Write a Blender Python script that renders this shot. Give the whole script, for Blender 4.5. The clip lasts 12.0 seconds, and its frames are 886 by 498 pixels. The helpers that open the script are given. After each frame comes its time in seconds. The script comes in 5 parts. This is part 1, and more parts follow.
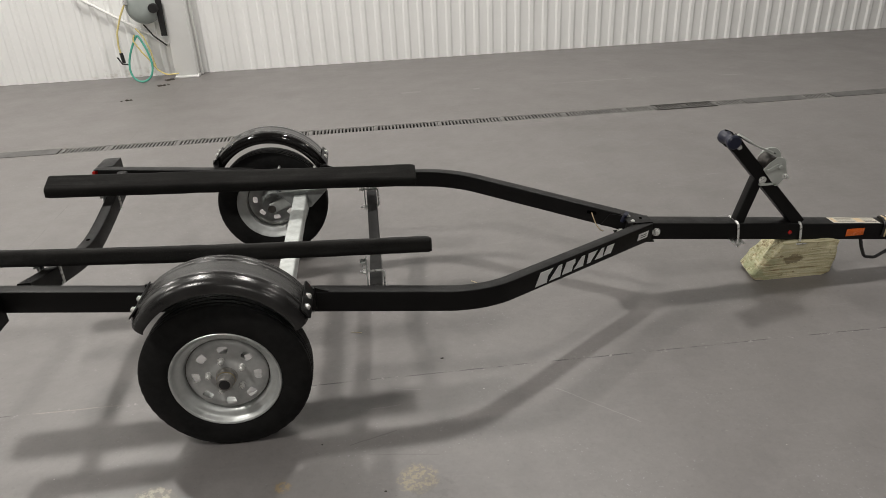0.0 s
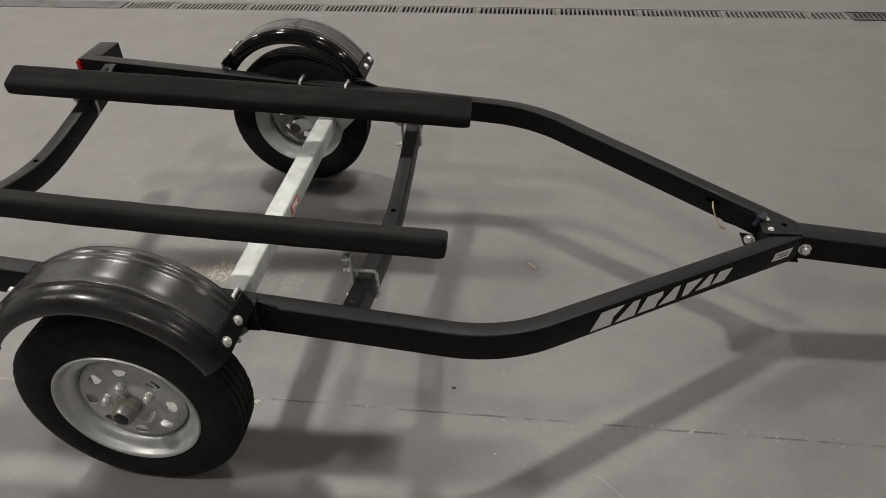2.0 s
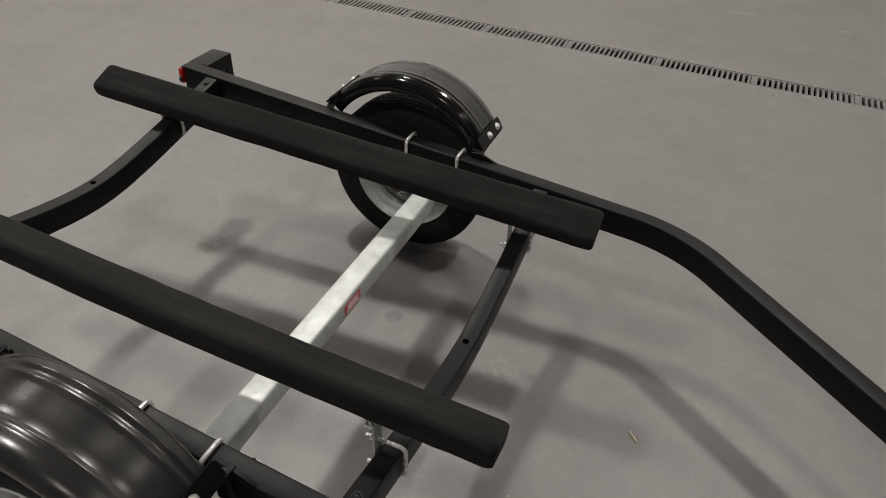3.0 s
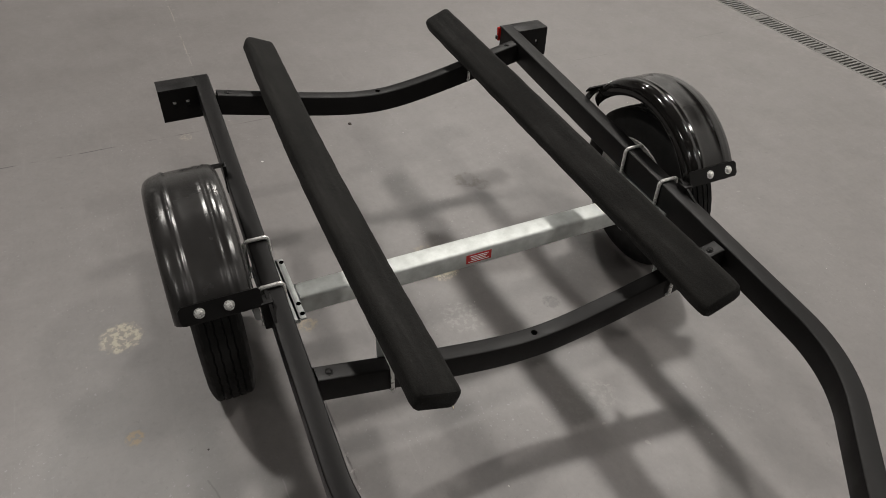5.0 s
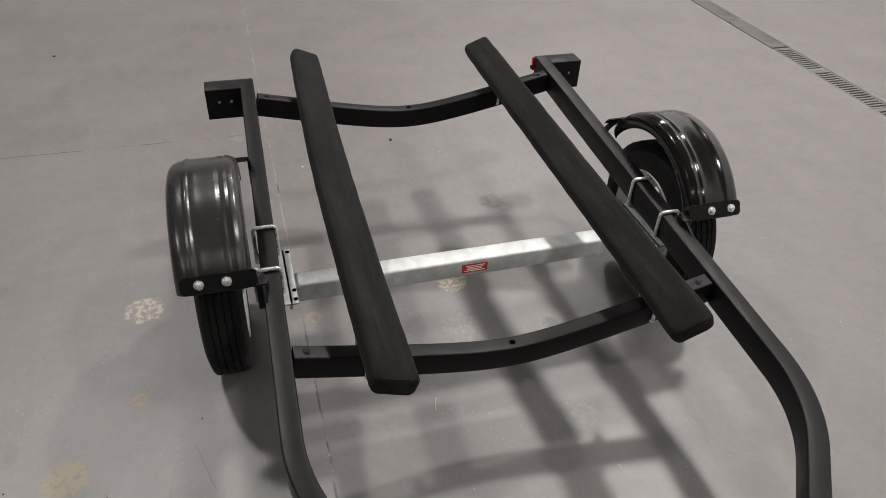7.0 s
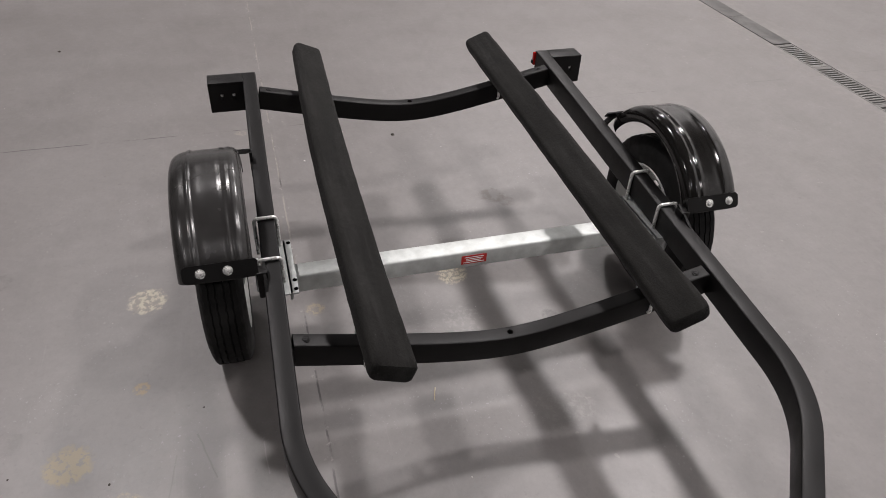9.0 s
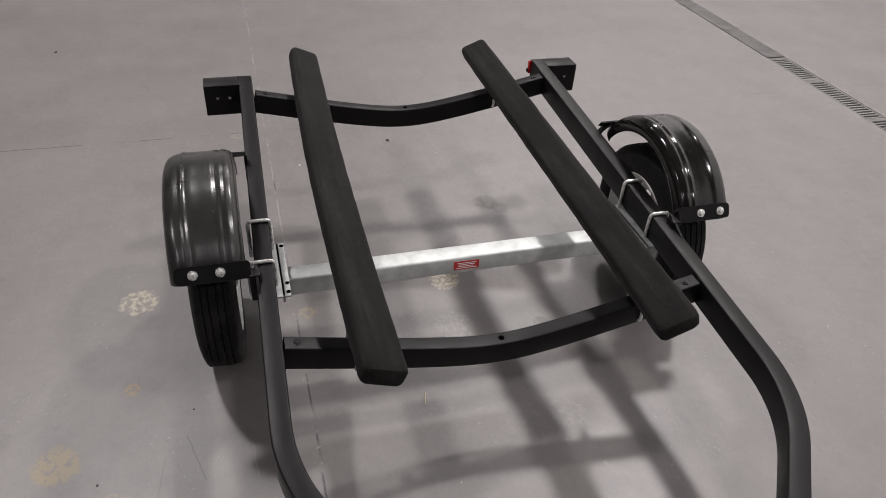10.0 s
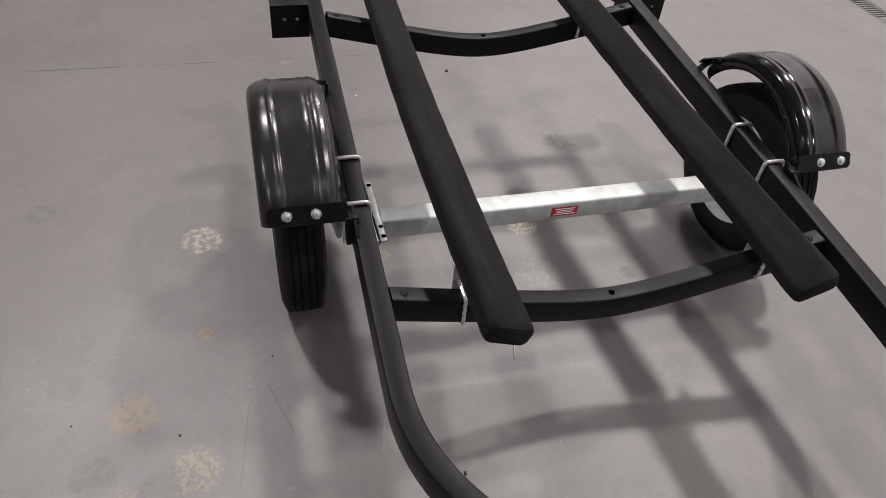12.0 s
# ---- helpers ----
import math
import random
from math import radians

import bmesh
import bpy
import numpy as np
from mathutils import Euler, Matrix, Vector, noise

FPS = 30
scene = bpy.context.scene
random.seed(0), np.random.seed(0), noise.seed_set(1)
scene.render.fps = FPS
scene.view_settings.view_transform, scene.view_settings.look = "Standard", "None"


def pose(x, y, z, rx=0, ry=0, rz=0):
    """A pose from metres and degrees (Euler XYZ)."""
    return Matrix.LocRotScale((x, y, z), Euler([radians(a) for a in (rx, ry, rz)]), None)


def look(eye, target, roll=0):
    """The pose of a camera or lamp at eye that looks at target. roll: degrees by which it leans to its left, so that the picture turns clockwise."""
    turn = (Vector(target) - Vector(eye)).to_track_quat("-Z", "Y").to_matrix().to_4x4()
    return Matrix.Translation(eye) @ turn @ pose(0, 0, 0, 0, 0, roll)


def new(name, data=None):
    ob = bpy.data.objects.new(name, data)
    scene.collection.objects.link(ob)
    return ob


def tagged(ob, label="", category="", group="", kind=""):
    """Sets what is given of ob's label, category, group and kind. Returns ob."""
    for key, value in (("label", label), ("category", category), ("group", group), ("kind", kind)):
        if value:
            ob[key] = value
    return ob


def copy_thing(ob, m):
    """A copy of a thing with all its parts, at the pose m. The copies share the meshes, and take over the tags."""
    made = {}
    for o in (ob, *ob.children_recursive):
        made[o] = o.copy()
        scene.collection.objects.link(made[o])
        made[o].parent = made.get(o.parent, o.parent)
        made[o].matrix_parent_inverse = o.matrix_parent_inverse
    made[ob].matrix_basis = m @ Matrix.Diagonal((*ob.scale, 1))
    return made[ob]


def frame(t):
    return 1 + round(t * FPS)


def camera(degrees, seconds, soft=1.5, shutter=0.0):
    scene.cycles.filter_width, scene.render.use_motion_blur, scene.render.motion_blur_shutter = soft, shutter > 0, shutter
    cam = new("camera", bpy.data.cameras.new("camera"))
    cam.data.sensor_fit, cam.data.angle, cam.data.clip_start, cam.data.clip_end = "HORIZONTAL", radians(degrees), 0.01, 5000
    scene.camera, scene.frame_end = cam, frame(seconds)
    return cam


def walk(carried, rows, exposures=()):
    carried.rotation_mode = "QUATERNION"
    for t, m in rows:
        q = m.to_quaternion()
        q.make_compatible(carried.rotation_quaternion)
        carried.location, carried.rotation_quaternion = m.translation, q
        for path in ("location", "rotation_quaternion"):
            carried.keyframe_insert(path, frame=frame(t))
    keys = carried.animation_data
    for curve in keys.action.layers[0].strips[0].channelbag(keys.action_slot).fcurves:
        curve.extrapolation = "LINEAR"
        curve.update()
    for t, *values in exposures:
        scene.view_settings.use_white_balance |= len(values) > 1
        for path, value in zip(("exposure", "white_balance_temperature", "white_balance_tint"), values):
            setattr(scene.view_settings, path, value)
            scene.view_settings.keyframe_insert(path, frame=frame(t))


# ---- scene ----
cam = camera(64.5, 12.0, soft=0.85)
PATH = [
    (0, (0.54, -2.609, 1.582), (0.701, -0.828, 0.687), -2.7),
    (0.5, (0.658, -2.546, 1.556), (0.808, -0.774, 0.642), -2.3),
    (1, (0.738, -2.306, 1.529), (0.917, -0.594, 0.509), 0.8),
    (1.5, (0.782, -2.032, 1.528), (0.839, -0.368, 0.42), 0.9),
    (2, (0.88, -1.711, 1.515), (0.664, -0.14, 0.297), -1.8),
    (2.5, (0.889, -1.416, 1.529), (0.437, 0.083, 0.285), -1.4),
    (2.7, (0.873, -1.287, 1.516), (0.383, 0.216, 0.291), 0.5),
    (4.3, (1.193, -0.714, 1.57), (-0.003, 0.178, 0.238), 1.5),
    (4.5, (1.295, -0.739, 1.569), (0.035, 0.097, 0.26), 1.0),
    (5, (1.485, -0.716, 1.593), (0.101, -0.061, 0.306), 1.7),
    (5.5, (1.595, -0.618, 1.59), (0.147, -0.09, 0.316), 3.2),
    (6, (1.651, -0.574, 1.598), (0.154, -0.093, 0.362), 3.2),
    (6.5, (1.664, -0.574, 1.605), (0.156, -0.082, 0.387), 3.1),
    (8.5, (1.687, -0.555, 1.592), (0.177, -0.084, 0.368), 2.1),
    (9, (1.698, -0.565, 1.597), (0.188, -0.088, 0.376), 2.8),
    (9.5, (1.706, -0.567, 1.595), (0.19, -0.083, 0.384), 3.8),
    (10, (1.708, -0.564, 1.598), (0.19, -0.068, 0.394), 4.0),
    (10.5, (1.714, -0.573, 1.598), (0.181, -0.072, 0.416), 4.1),
    (11, (1.708, -0.577, 1.592), (0.173, -0.085, 0.408), 3.7),
    (11.5, (1.653, -0.614, 1.554), (0.183, -0.133, 0.285), 4.0),
    (12, (1.512, -0.781, 1.511), (0.114, -0.302, 0.163), 6.2),
]
EXPOSURES = [
    (0.0, 0.26, 6410, 9), (1.0, 0.19, 6440, 10), (2.5, 0.04, 6500, 10), (4.5, -0.11, 6500, 10), (5.0, 0.03, 6450, 10),
    (5.5, 0.26, 6400, 11), (6.5, 0.34, 6350, 12), (8.5, 0.34, 6270, 15), (9.5, 0.34, 6240, 16), (12.0, 0.33, 6240, 16),
]
walk(cam, [(t, look(eye, target, roll)) for t, eye, target, roll in PATH], EXPOSURES)

# ---- light: high-bay lamps inferred from shadows, plus unseen fill lamps ----
scene.view_settings.exposure = 0.0
world = bpy.data.worlds.new("hall_air")
world.use_nodes = True
scene.world = world
world.node_tree.nodes["Background"].inputs["Color"].default_value = (0.9, 0.95, 1.0, 1)
world.node_tree.nodes["Background"].inputs["Strength"].default_value = 0.02

# Lamps 1, 2 and 5 follow the shadows; the others are added fill.
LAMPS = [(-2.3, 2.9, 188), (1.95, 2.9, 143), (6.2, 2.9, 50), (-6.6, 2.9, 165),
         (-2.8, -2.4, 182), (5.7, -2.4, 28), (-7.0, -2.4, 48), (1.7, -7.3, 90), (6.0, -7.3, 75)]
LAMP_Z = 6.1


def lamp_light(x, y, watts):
    data = bpy.data.lights.new("unseen_bay_light", "AREA")
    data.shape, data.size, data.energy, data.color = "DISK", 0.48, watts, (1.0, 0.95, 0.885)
    ob = new("unseen_bay_light", data)
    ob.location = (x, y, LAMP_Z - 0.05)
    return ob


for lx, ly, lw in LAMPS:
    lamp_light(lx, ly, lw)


# ---- materials ----
def material(name, color, rough=0.5, metal=0.0, coat=0.0):
    m = bpy.data.materials.new(name)
    m.use_nodes = True
    b = m.node_tree.nodes["Principled BSDF"]
    b.inputs["Base Color"].default_value = (*color, 1)
    b.inputs["Roughness"].default_value = rough
    b.inputs["Metallic"].default_value = metal
    b.inputs["Coat Weight"].default_value = coat
    return m


class Net:
    """Short hand for shader nodes of one material."""

    def __init__(self, m):
        self.tree = m.node_tree
        self.shader = self.tree.nodes["Principled BSDF"]

    def node(self, kind, **values):
        n = self.tree.nodes.new(kind)
        for key, value in values.items():
            n.inputs[key].default_value = value
        return n

    def link(self, a, b):
        self.tree.links.new(a, b)

    def place(self):
        return self.tree.nodes.new("ShaderNodeTexCoord").outputs["Object"]

    def world(self):
        return self.tree.nodes.new("ShaderNodeNewGeometry").outputs["Position"]

    def noise(self, where, scale, detail=4.0, rough=0.55):
        n = self.node("ShaderNodeTexNoise", Scale=scale, Detail=detail, Roughness=rough)
        self.link(where, n.inputs["Vector"])
        return n.outputs["Fac"]

    def ramp(self, value, stops):
        n = self.tree.nodes.new("ShaderNodeValToRGB")
        r = n.color_ramp
        while len(r.elements) < len(stops):
            r.elements.new(0.5)
        for e, (p, c) in zip(r.elements, stops):
            e.position = p
            e.color = (*c, 1) if isinstance(c, tuple) else (c, c, c, 1)
        self.link(value, n.inputs["Fac"])
        return n.outputs["Color"]

    def math(self, op, a, b=0.0, clamp=False):
        n = self.tree.nodes.new("ShaderNodeMath")
        n.operation, n.use_clamp = op, clamp
        for i, v in enumerate((a, b)):
            if isinstance(v, (int, float)):
                n.inputs[i].default_value = v
            else:
                self.link(v, n.inputs[i])
        return n.outputs[0]

    def mix(self, fac, a, b):
        n = self.tree.nodes.new("ShaderNodeMix")
        n.data_type = "RGBA"
        for key, v in ((0, fac), (6, a), (7, b)):
            if isinstance(v, tuple):
                n.inputs[key].default_value = (*v, 1)
            elif isinstance(v, (int, float)):
                n.inputs[key].default_value = v
            else:
                self.link(v, n.inputs[key])
        return n.outputs[2]

    def bump(self, height, strength, distance):
        n = self.node("ShaderNodeBump", Strength=strength, Distance=distance)
        self.link(height, n.inputs["Height"])
        self.link(n.outputs["Normal"], self.shader.inputs["Normal"])

    def color(self, c):
        self.link(c, self.shader.inputs["Base Color"])

    def rough(self, r):
        self.link(r, self.shader.inputs["Roughness"])


def worn(name, dark, light, rough, scale=8.0, metal=0.0, grain=0.0, coat=0.0, rough_spread=0.1, bump_size=180.0):
    """A material with soft blotches between two colours and a fine grain."""
    m = material(name, dark, rough, metal, coat)
    n = Net(m)
    p = n.place()
    blot = n.noise(p, scale, 5)
    n.color(n.ramp(blot, [(0.3, dark), (0.7, light)]))
    n.rough(n.ramp(n.noise(p, scale * 3.1, 4), [(0.3, max(0.02, rough - rough_spread)), (0.7, min(1, rough + rough_spread))]))
    if grain:
        n.bump(n.noise(p, bump_size, 3), grain, 0.002)
    return m


BLACK_PAINT = worn("black_powder_coat", (0.0036, 0.0034, 0.0035), (0.0066, 0.0062, 0.0061), 0.43, 5, grain=0.12, rough_spread=0.07, bump_size=420)
BLACK_PAINT.node_tree.nodes["Principled BSDF"].inputs["Specular IOR Level"].default_value = 0.2
FENDER_PAINT = worn("gloss_black_enamel", (0.0065, 0.006, 0.0056), (0.0095, 0.0088, 0.0082), 0.11, 4, grain=0.0, rough_spread=0.02)
DUSTY_FENDER = worn("dusty_black_enamel", (0.0115, 0.011, 0.0108), (0.03, 0.0288, 0.028), 0.245, 8, grain=0.0, rough_spread=0.03)
RUBBER = worn("tyre_rubber", (0.004, 0.004, 0.004), (0.009, 0.0087, 0.0083), 0.72, 12, grain=0.15, bump_size=90)
GALV = worn("galvanised_steel", (0.46, 0.48, 0.465), (0.64, 0.665, 0.65), 0.52, 26, metal=0.35, grain=0.05, rough_spread=0.12)
RIM_PAINT = worn("silver_rim_steel", (0.46, 0.475, 0.465), (0.6, 0.615, 0.605), 0.45, 22, metal=0.6, grain=0.04, rough_spread=0.1)
DISC_PAINT = worn("dull_wheel_disc", (0.33, 0.335, 0.33), (0.5, 0.5, 0.49), 0.45, 24, metal=0.12, grain=0.05, rough_spread=0.12)
HUB_STEEL = worn("dull_hub_steel", (0.22, 0.212, 0.2), (0.38, 0.37, 0.35), 0.38, 30, metal=0.6)
WINCH_STEEL = worn("dull_zinc_winch_steel", (0.44, 0.46, 0.43), (0.58, 0.6, 0.57), 0.42, 12, metal=0.35)
BRACKET_STEEL = worn("weathered_galvanised_steel", (0.26, 0.275, 0.27), (0.4, 0.415, 0.405), 0.55, 30, metal=0.3, grain=0.08)
BRASS = worn("dull_brass", (0.4, 0.3, 0.14), (0.5, 0.4, 0.2), 0.35, 30, metal=0.8)
ZINC = worn("zinc_plated_steel", (0.66, 0.66, 0.64), (0.82, 0.82, 0.8), 0.3, 30, metal=0.55, rough_spread=0.08)
DARK_STEEL = worn("dark_greasy_steel", (0.05, 0.047, 0.043), (0.12, 0.11, 0.1), 0.45, 30, metal=0.6)
WHITE_DECAL = worn("white_vinyl", (0.78, 0.78, 0.77), (0.86, 0.86, 0.85), 0.45, 20)
CREAM_LABEL = worn("cream_label", (0.5, 0.47, 0.4), (0.58, 0.55, 0.47), 0.5, 20)
LABEL_INK = worn("faded_label_ink", (0.2, 0.18, 0.15), (0.26, 0.24, 0.2), 0.5, 20)
RED_LABEL = worn("red_foil_label", (0.42, 0.018, 0.014), (0.5, 0.03, 0.025), 0.35, 20)
RED_LENS = worn("red_lens", (0.34, 0.009, 0.008), (0.42, 0.013, 0.01), 0.15, 10)
ORANGE_LENS = worn("orange_reflector", (0.72, 0.12, 0.015), (0.8, 0.18, 0.03), 0.25, 20)
BLUE_ROLLER = worn("dark_blue_rubber", (0.007, 0.009, 0.024), (0.012, 0.015, 0.036), 0.4, 10)
WIRE_TAN = worn("tan_wire", (0.55, 0.42, 0.25), (0.7, 0.56, 0.36), 0.5, 30)
PLASTIC_BLACK = worn("black_plastic", (0.01, 0.01, 0.01), (0.018, 0.018, 0.018), 0.4, 12)
REEL_GREY = worn("grey_green_reel_plastic", (0.30, 0.335, 0.32), (0.36, 0.39, 0.375), 0.45, 7)
HOSE_YELLOW = worn("yellow_hose", (0.68, 0.55, 0.2), (0.76, 0.66, 0.32), 0.45, 9)
HOSE_TEAL = worn("teal_hose", (0.07, 0.36, 0.27), (0.12, 0.45, 0.35), 0.4, 9)
WHITE_STEEL = worn("white_painted_steel", (0.83, 0.83, 0.815), (0.88, 0.88, 0.865), 0.4, 3, grain=0.03)
UNSEEN_GREY = worn("unseen_shell_grey", (0.16, 0.16, 0.16), (0.2, 0.2, 0.2), 0.7, 2)
GRATE_STEEL = worn("grey_drain_grate", (0.10, 0.097, 0.092), (0.165, 0.16, 0.153), 0.6, 9, metal=0.0, grain=0.2)
GRATE_DARK = worn("dark_drain_grate", (0.05, 0.047, 0.044), (0.1, 0.096, 0.09), 0.55, 9, metal=0.0, grain=0.2)
COVER_STEEL = worn("dark_drain_cover", (0.055, 0.053, 0.051), (0.12, 0.116, 0.112), 0.55, 3.5, metal=0.0, grain=0.2)
# Flat black for the shade inside holes that are not cut.
HOLE_SHADE = material("black_hole_shade", (0.0008, 0.0008, 0.0008), 1.0)
HOLE_SHADE.node_tree.nodes["Principled BSDF"].inputs["Specular IOR Level"].default_value = 0.0
TRENCH_SHADE = worn("drain_channel_shade", (0.012, 0.011, 0.01), (0.03, 0.028, 0.025), 0.8, 6)
PAINT_CHIP = worn("dusty_white_paint", (0.5, 0.49, 0.47), (0.66, 0.65, 0.63), 0.7, 60)
DARK_DIRT = worn("dark_dirt", (0.02, 0.017, 0.014), (0.06, 0.05, 0.04), 0.9, 60)
GRIT = worn("pale_grit", (0.36, 0.34, 0.31), (0.55, 0.53, 0.5), 0.8, 30)
SHAVING = worn("pale_wood_shaving", (0.6, 0.5, 0.33), (0.72, 0.64, 0.46), 0.7, 40)
LAMP_GLASS = material("lamp_diffuser", (0.9, 0.9, 0.88), 0.5)
LAMP_GLASS.node_tree.nodes["Principled BSDF"].inputs["Emission Color"].default_value = (1, 0.95, 0.88, 1)
LAMP_GLASS.node_tree.nodes["Principled BSDF"].inputs["Emission Strength"].default_value = 8.0


def carpet_material():
    """Black needle-felt: fine fuzz, faint lengthwise wear, a few lint specks."""
    m = material("black_bunk_carpet", (0.01, 0.01, 0.01), 0.95)
    m.node_tree.nodes["Principled BSDF"].inputs["Sheen Weight"].default_value = 0.04
    n = Net(m)
    p = n.place()
    drawn = n.node("ShaderNodeMapping")
    drawn.inputs["Scale"].default_value = (1.0, 3.0, 3.0)
    n.link(p, drawn.inputs["Vector"])
    base = n.ramp(n.noise(drawn.outputs["Vector"], 6.0, 4, 0.55), [(0.3, (0.006, 0.0058, 0.0054)), (0.72, (0.0135, 0.013, 0.012))])
    # paler lengthwise rubs where a hull has lain
    rub = n.node("ShaderNodeMapping")
    rub.inputs["Scale"].default_value = (0.55, 9.0, 3.0)
    n.link(p, rub.inputs["Vector"])
    rubbed = n.math("MULTIPLY", n.ramp(n.noise(rub.outputs["Vector"], 4.5, 4, 0.6), [(0.5, 0.0), (0.68, 1.0)]), n.ramp(n.noise(p, 34, 4, 0.7), [(0.36, 0.25), (0.62, 1.0)]))
    base = n.mix(n.math("MULTIPLY", rubbed, 0.6), base, (0.027, 0.0265, 0.0255))
    fuzz = n.noise(p, 240, 4, 0.75)
    base = n.mix(n.math("MULTIPLY", n.ramp(fuzz, [(0.5, 0.0), (0.68, 1.0)]), 0.55), base, (0.023, 0.0225, 0.021))
    n.color(n.mix(n.ramp(n.noise(p, 95, 2), [(0.74, 0.0), (0.78, 0.35)]), base, (0.09, 0.088, 0.08)))
    n.bump(n.math("ADD", fuzz, n.noise(p, 60, 3)), 0.5, 0.002)
    return m


def wood_material():
    """Raw split pine: drawn-out grain, a mossy green hewn end, a few brown knots."""
    m = material("split_pine", (0.5, 0.4, 0.22), 0.8)
    n = Net(m)
    p = n.world()
    grain = n.node("ShaderNodeMapping")
    grain.inputs["Scale"].default_value = (2.2, 16.0, 46.0)
    n.link(p, grain.inputs["Vector"])
    lines = n.noise(grain.outputs["Vector"], 2.6, 6, 0.62)
    base = n.ramp(lines, [(0.34, (0.25, 0.17, 0.09)), (0.43, (0.50, 0.44, 0.26)), (0.55, (0.66, 0.60, 0.40)), (0.7, (0.75, 0.70, 0.52))])
    xyz = n.node("ShaderNodeSeparateXYZ")
    n.link(p, xyz.inputs[0])
    hewn = n.math("MULTIPLY", n.math("SUBTRACT", 2.30, xyz.outputs[0]), 6.0, clamp=True)
    moss = n.math("MULTIPLY", n.ramp(n.noise(p, 17, 5, 0.65), [(0.40, 0.0), (0.56, 1.0)]), n.math("ADD", n.math("MULTIPLY", hewn, 0.6), 0.12))
    green = n.mix(moss, base, (0.22, 0.27, 0.14))
    knots = n.ramp(n.noise(p, 21, 4, 0.6), [(0.63, 0.0), (0.70, 1.0)])
    # a torn, dark knot on the long side
    kx = n.math("DIVIDE", n.math("SUBTRACT", xyz.outputs[0], 2.315), 0.06)
    kz = n.math("DIVIDE", n.math("SUBTRACT", xyz.outputs[2], 0.095), 0.026)
    away = n.math("SQRT", n.math("ADD", n.math("MULTIPLY", kx, kx), n.math("MULTIPLY", kz, kz)))
    torn = n.math("MULTIPLY", n.math("SUBTRACT", n.math("ADD", n.math("SUBTRACT", 1.0, away), n.math("MULTIPLY", n.noise(p, 26, 5, 0.75), 2.4)), 1.3), 3.0, clamp=True)
    green = n.mix(n.math("MULTIPLY", torn, 0.75), green, (0.14, 0.1, 0.05))
    n.color(n.mix(n.math("MULTIPLY", knots, 0.7), green, (0.16, 0.09, 0.04)))
    n.bump(lines, 0.8, 0.008)
    return m


WOOD = wood_material()
CARPET = carpet_material()
RUBBER.node_tree.nodes["Principled BSDF"].inputs["Specular IOR Level"].default_value = 0.25
CARPET.node_tree.nodes["Principled BSDF"].inputs["Specular IOR Level"].default_value = 0.12


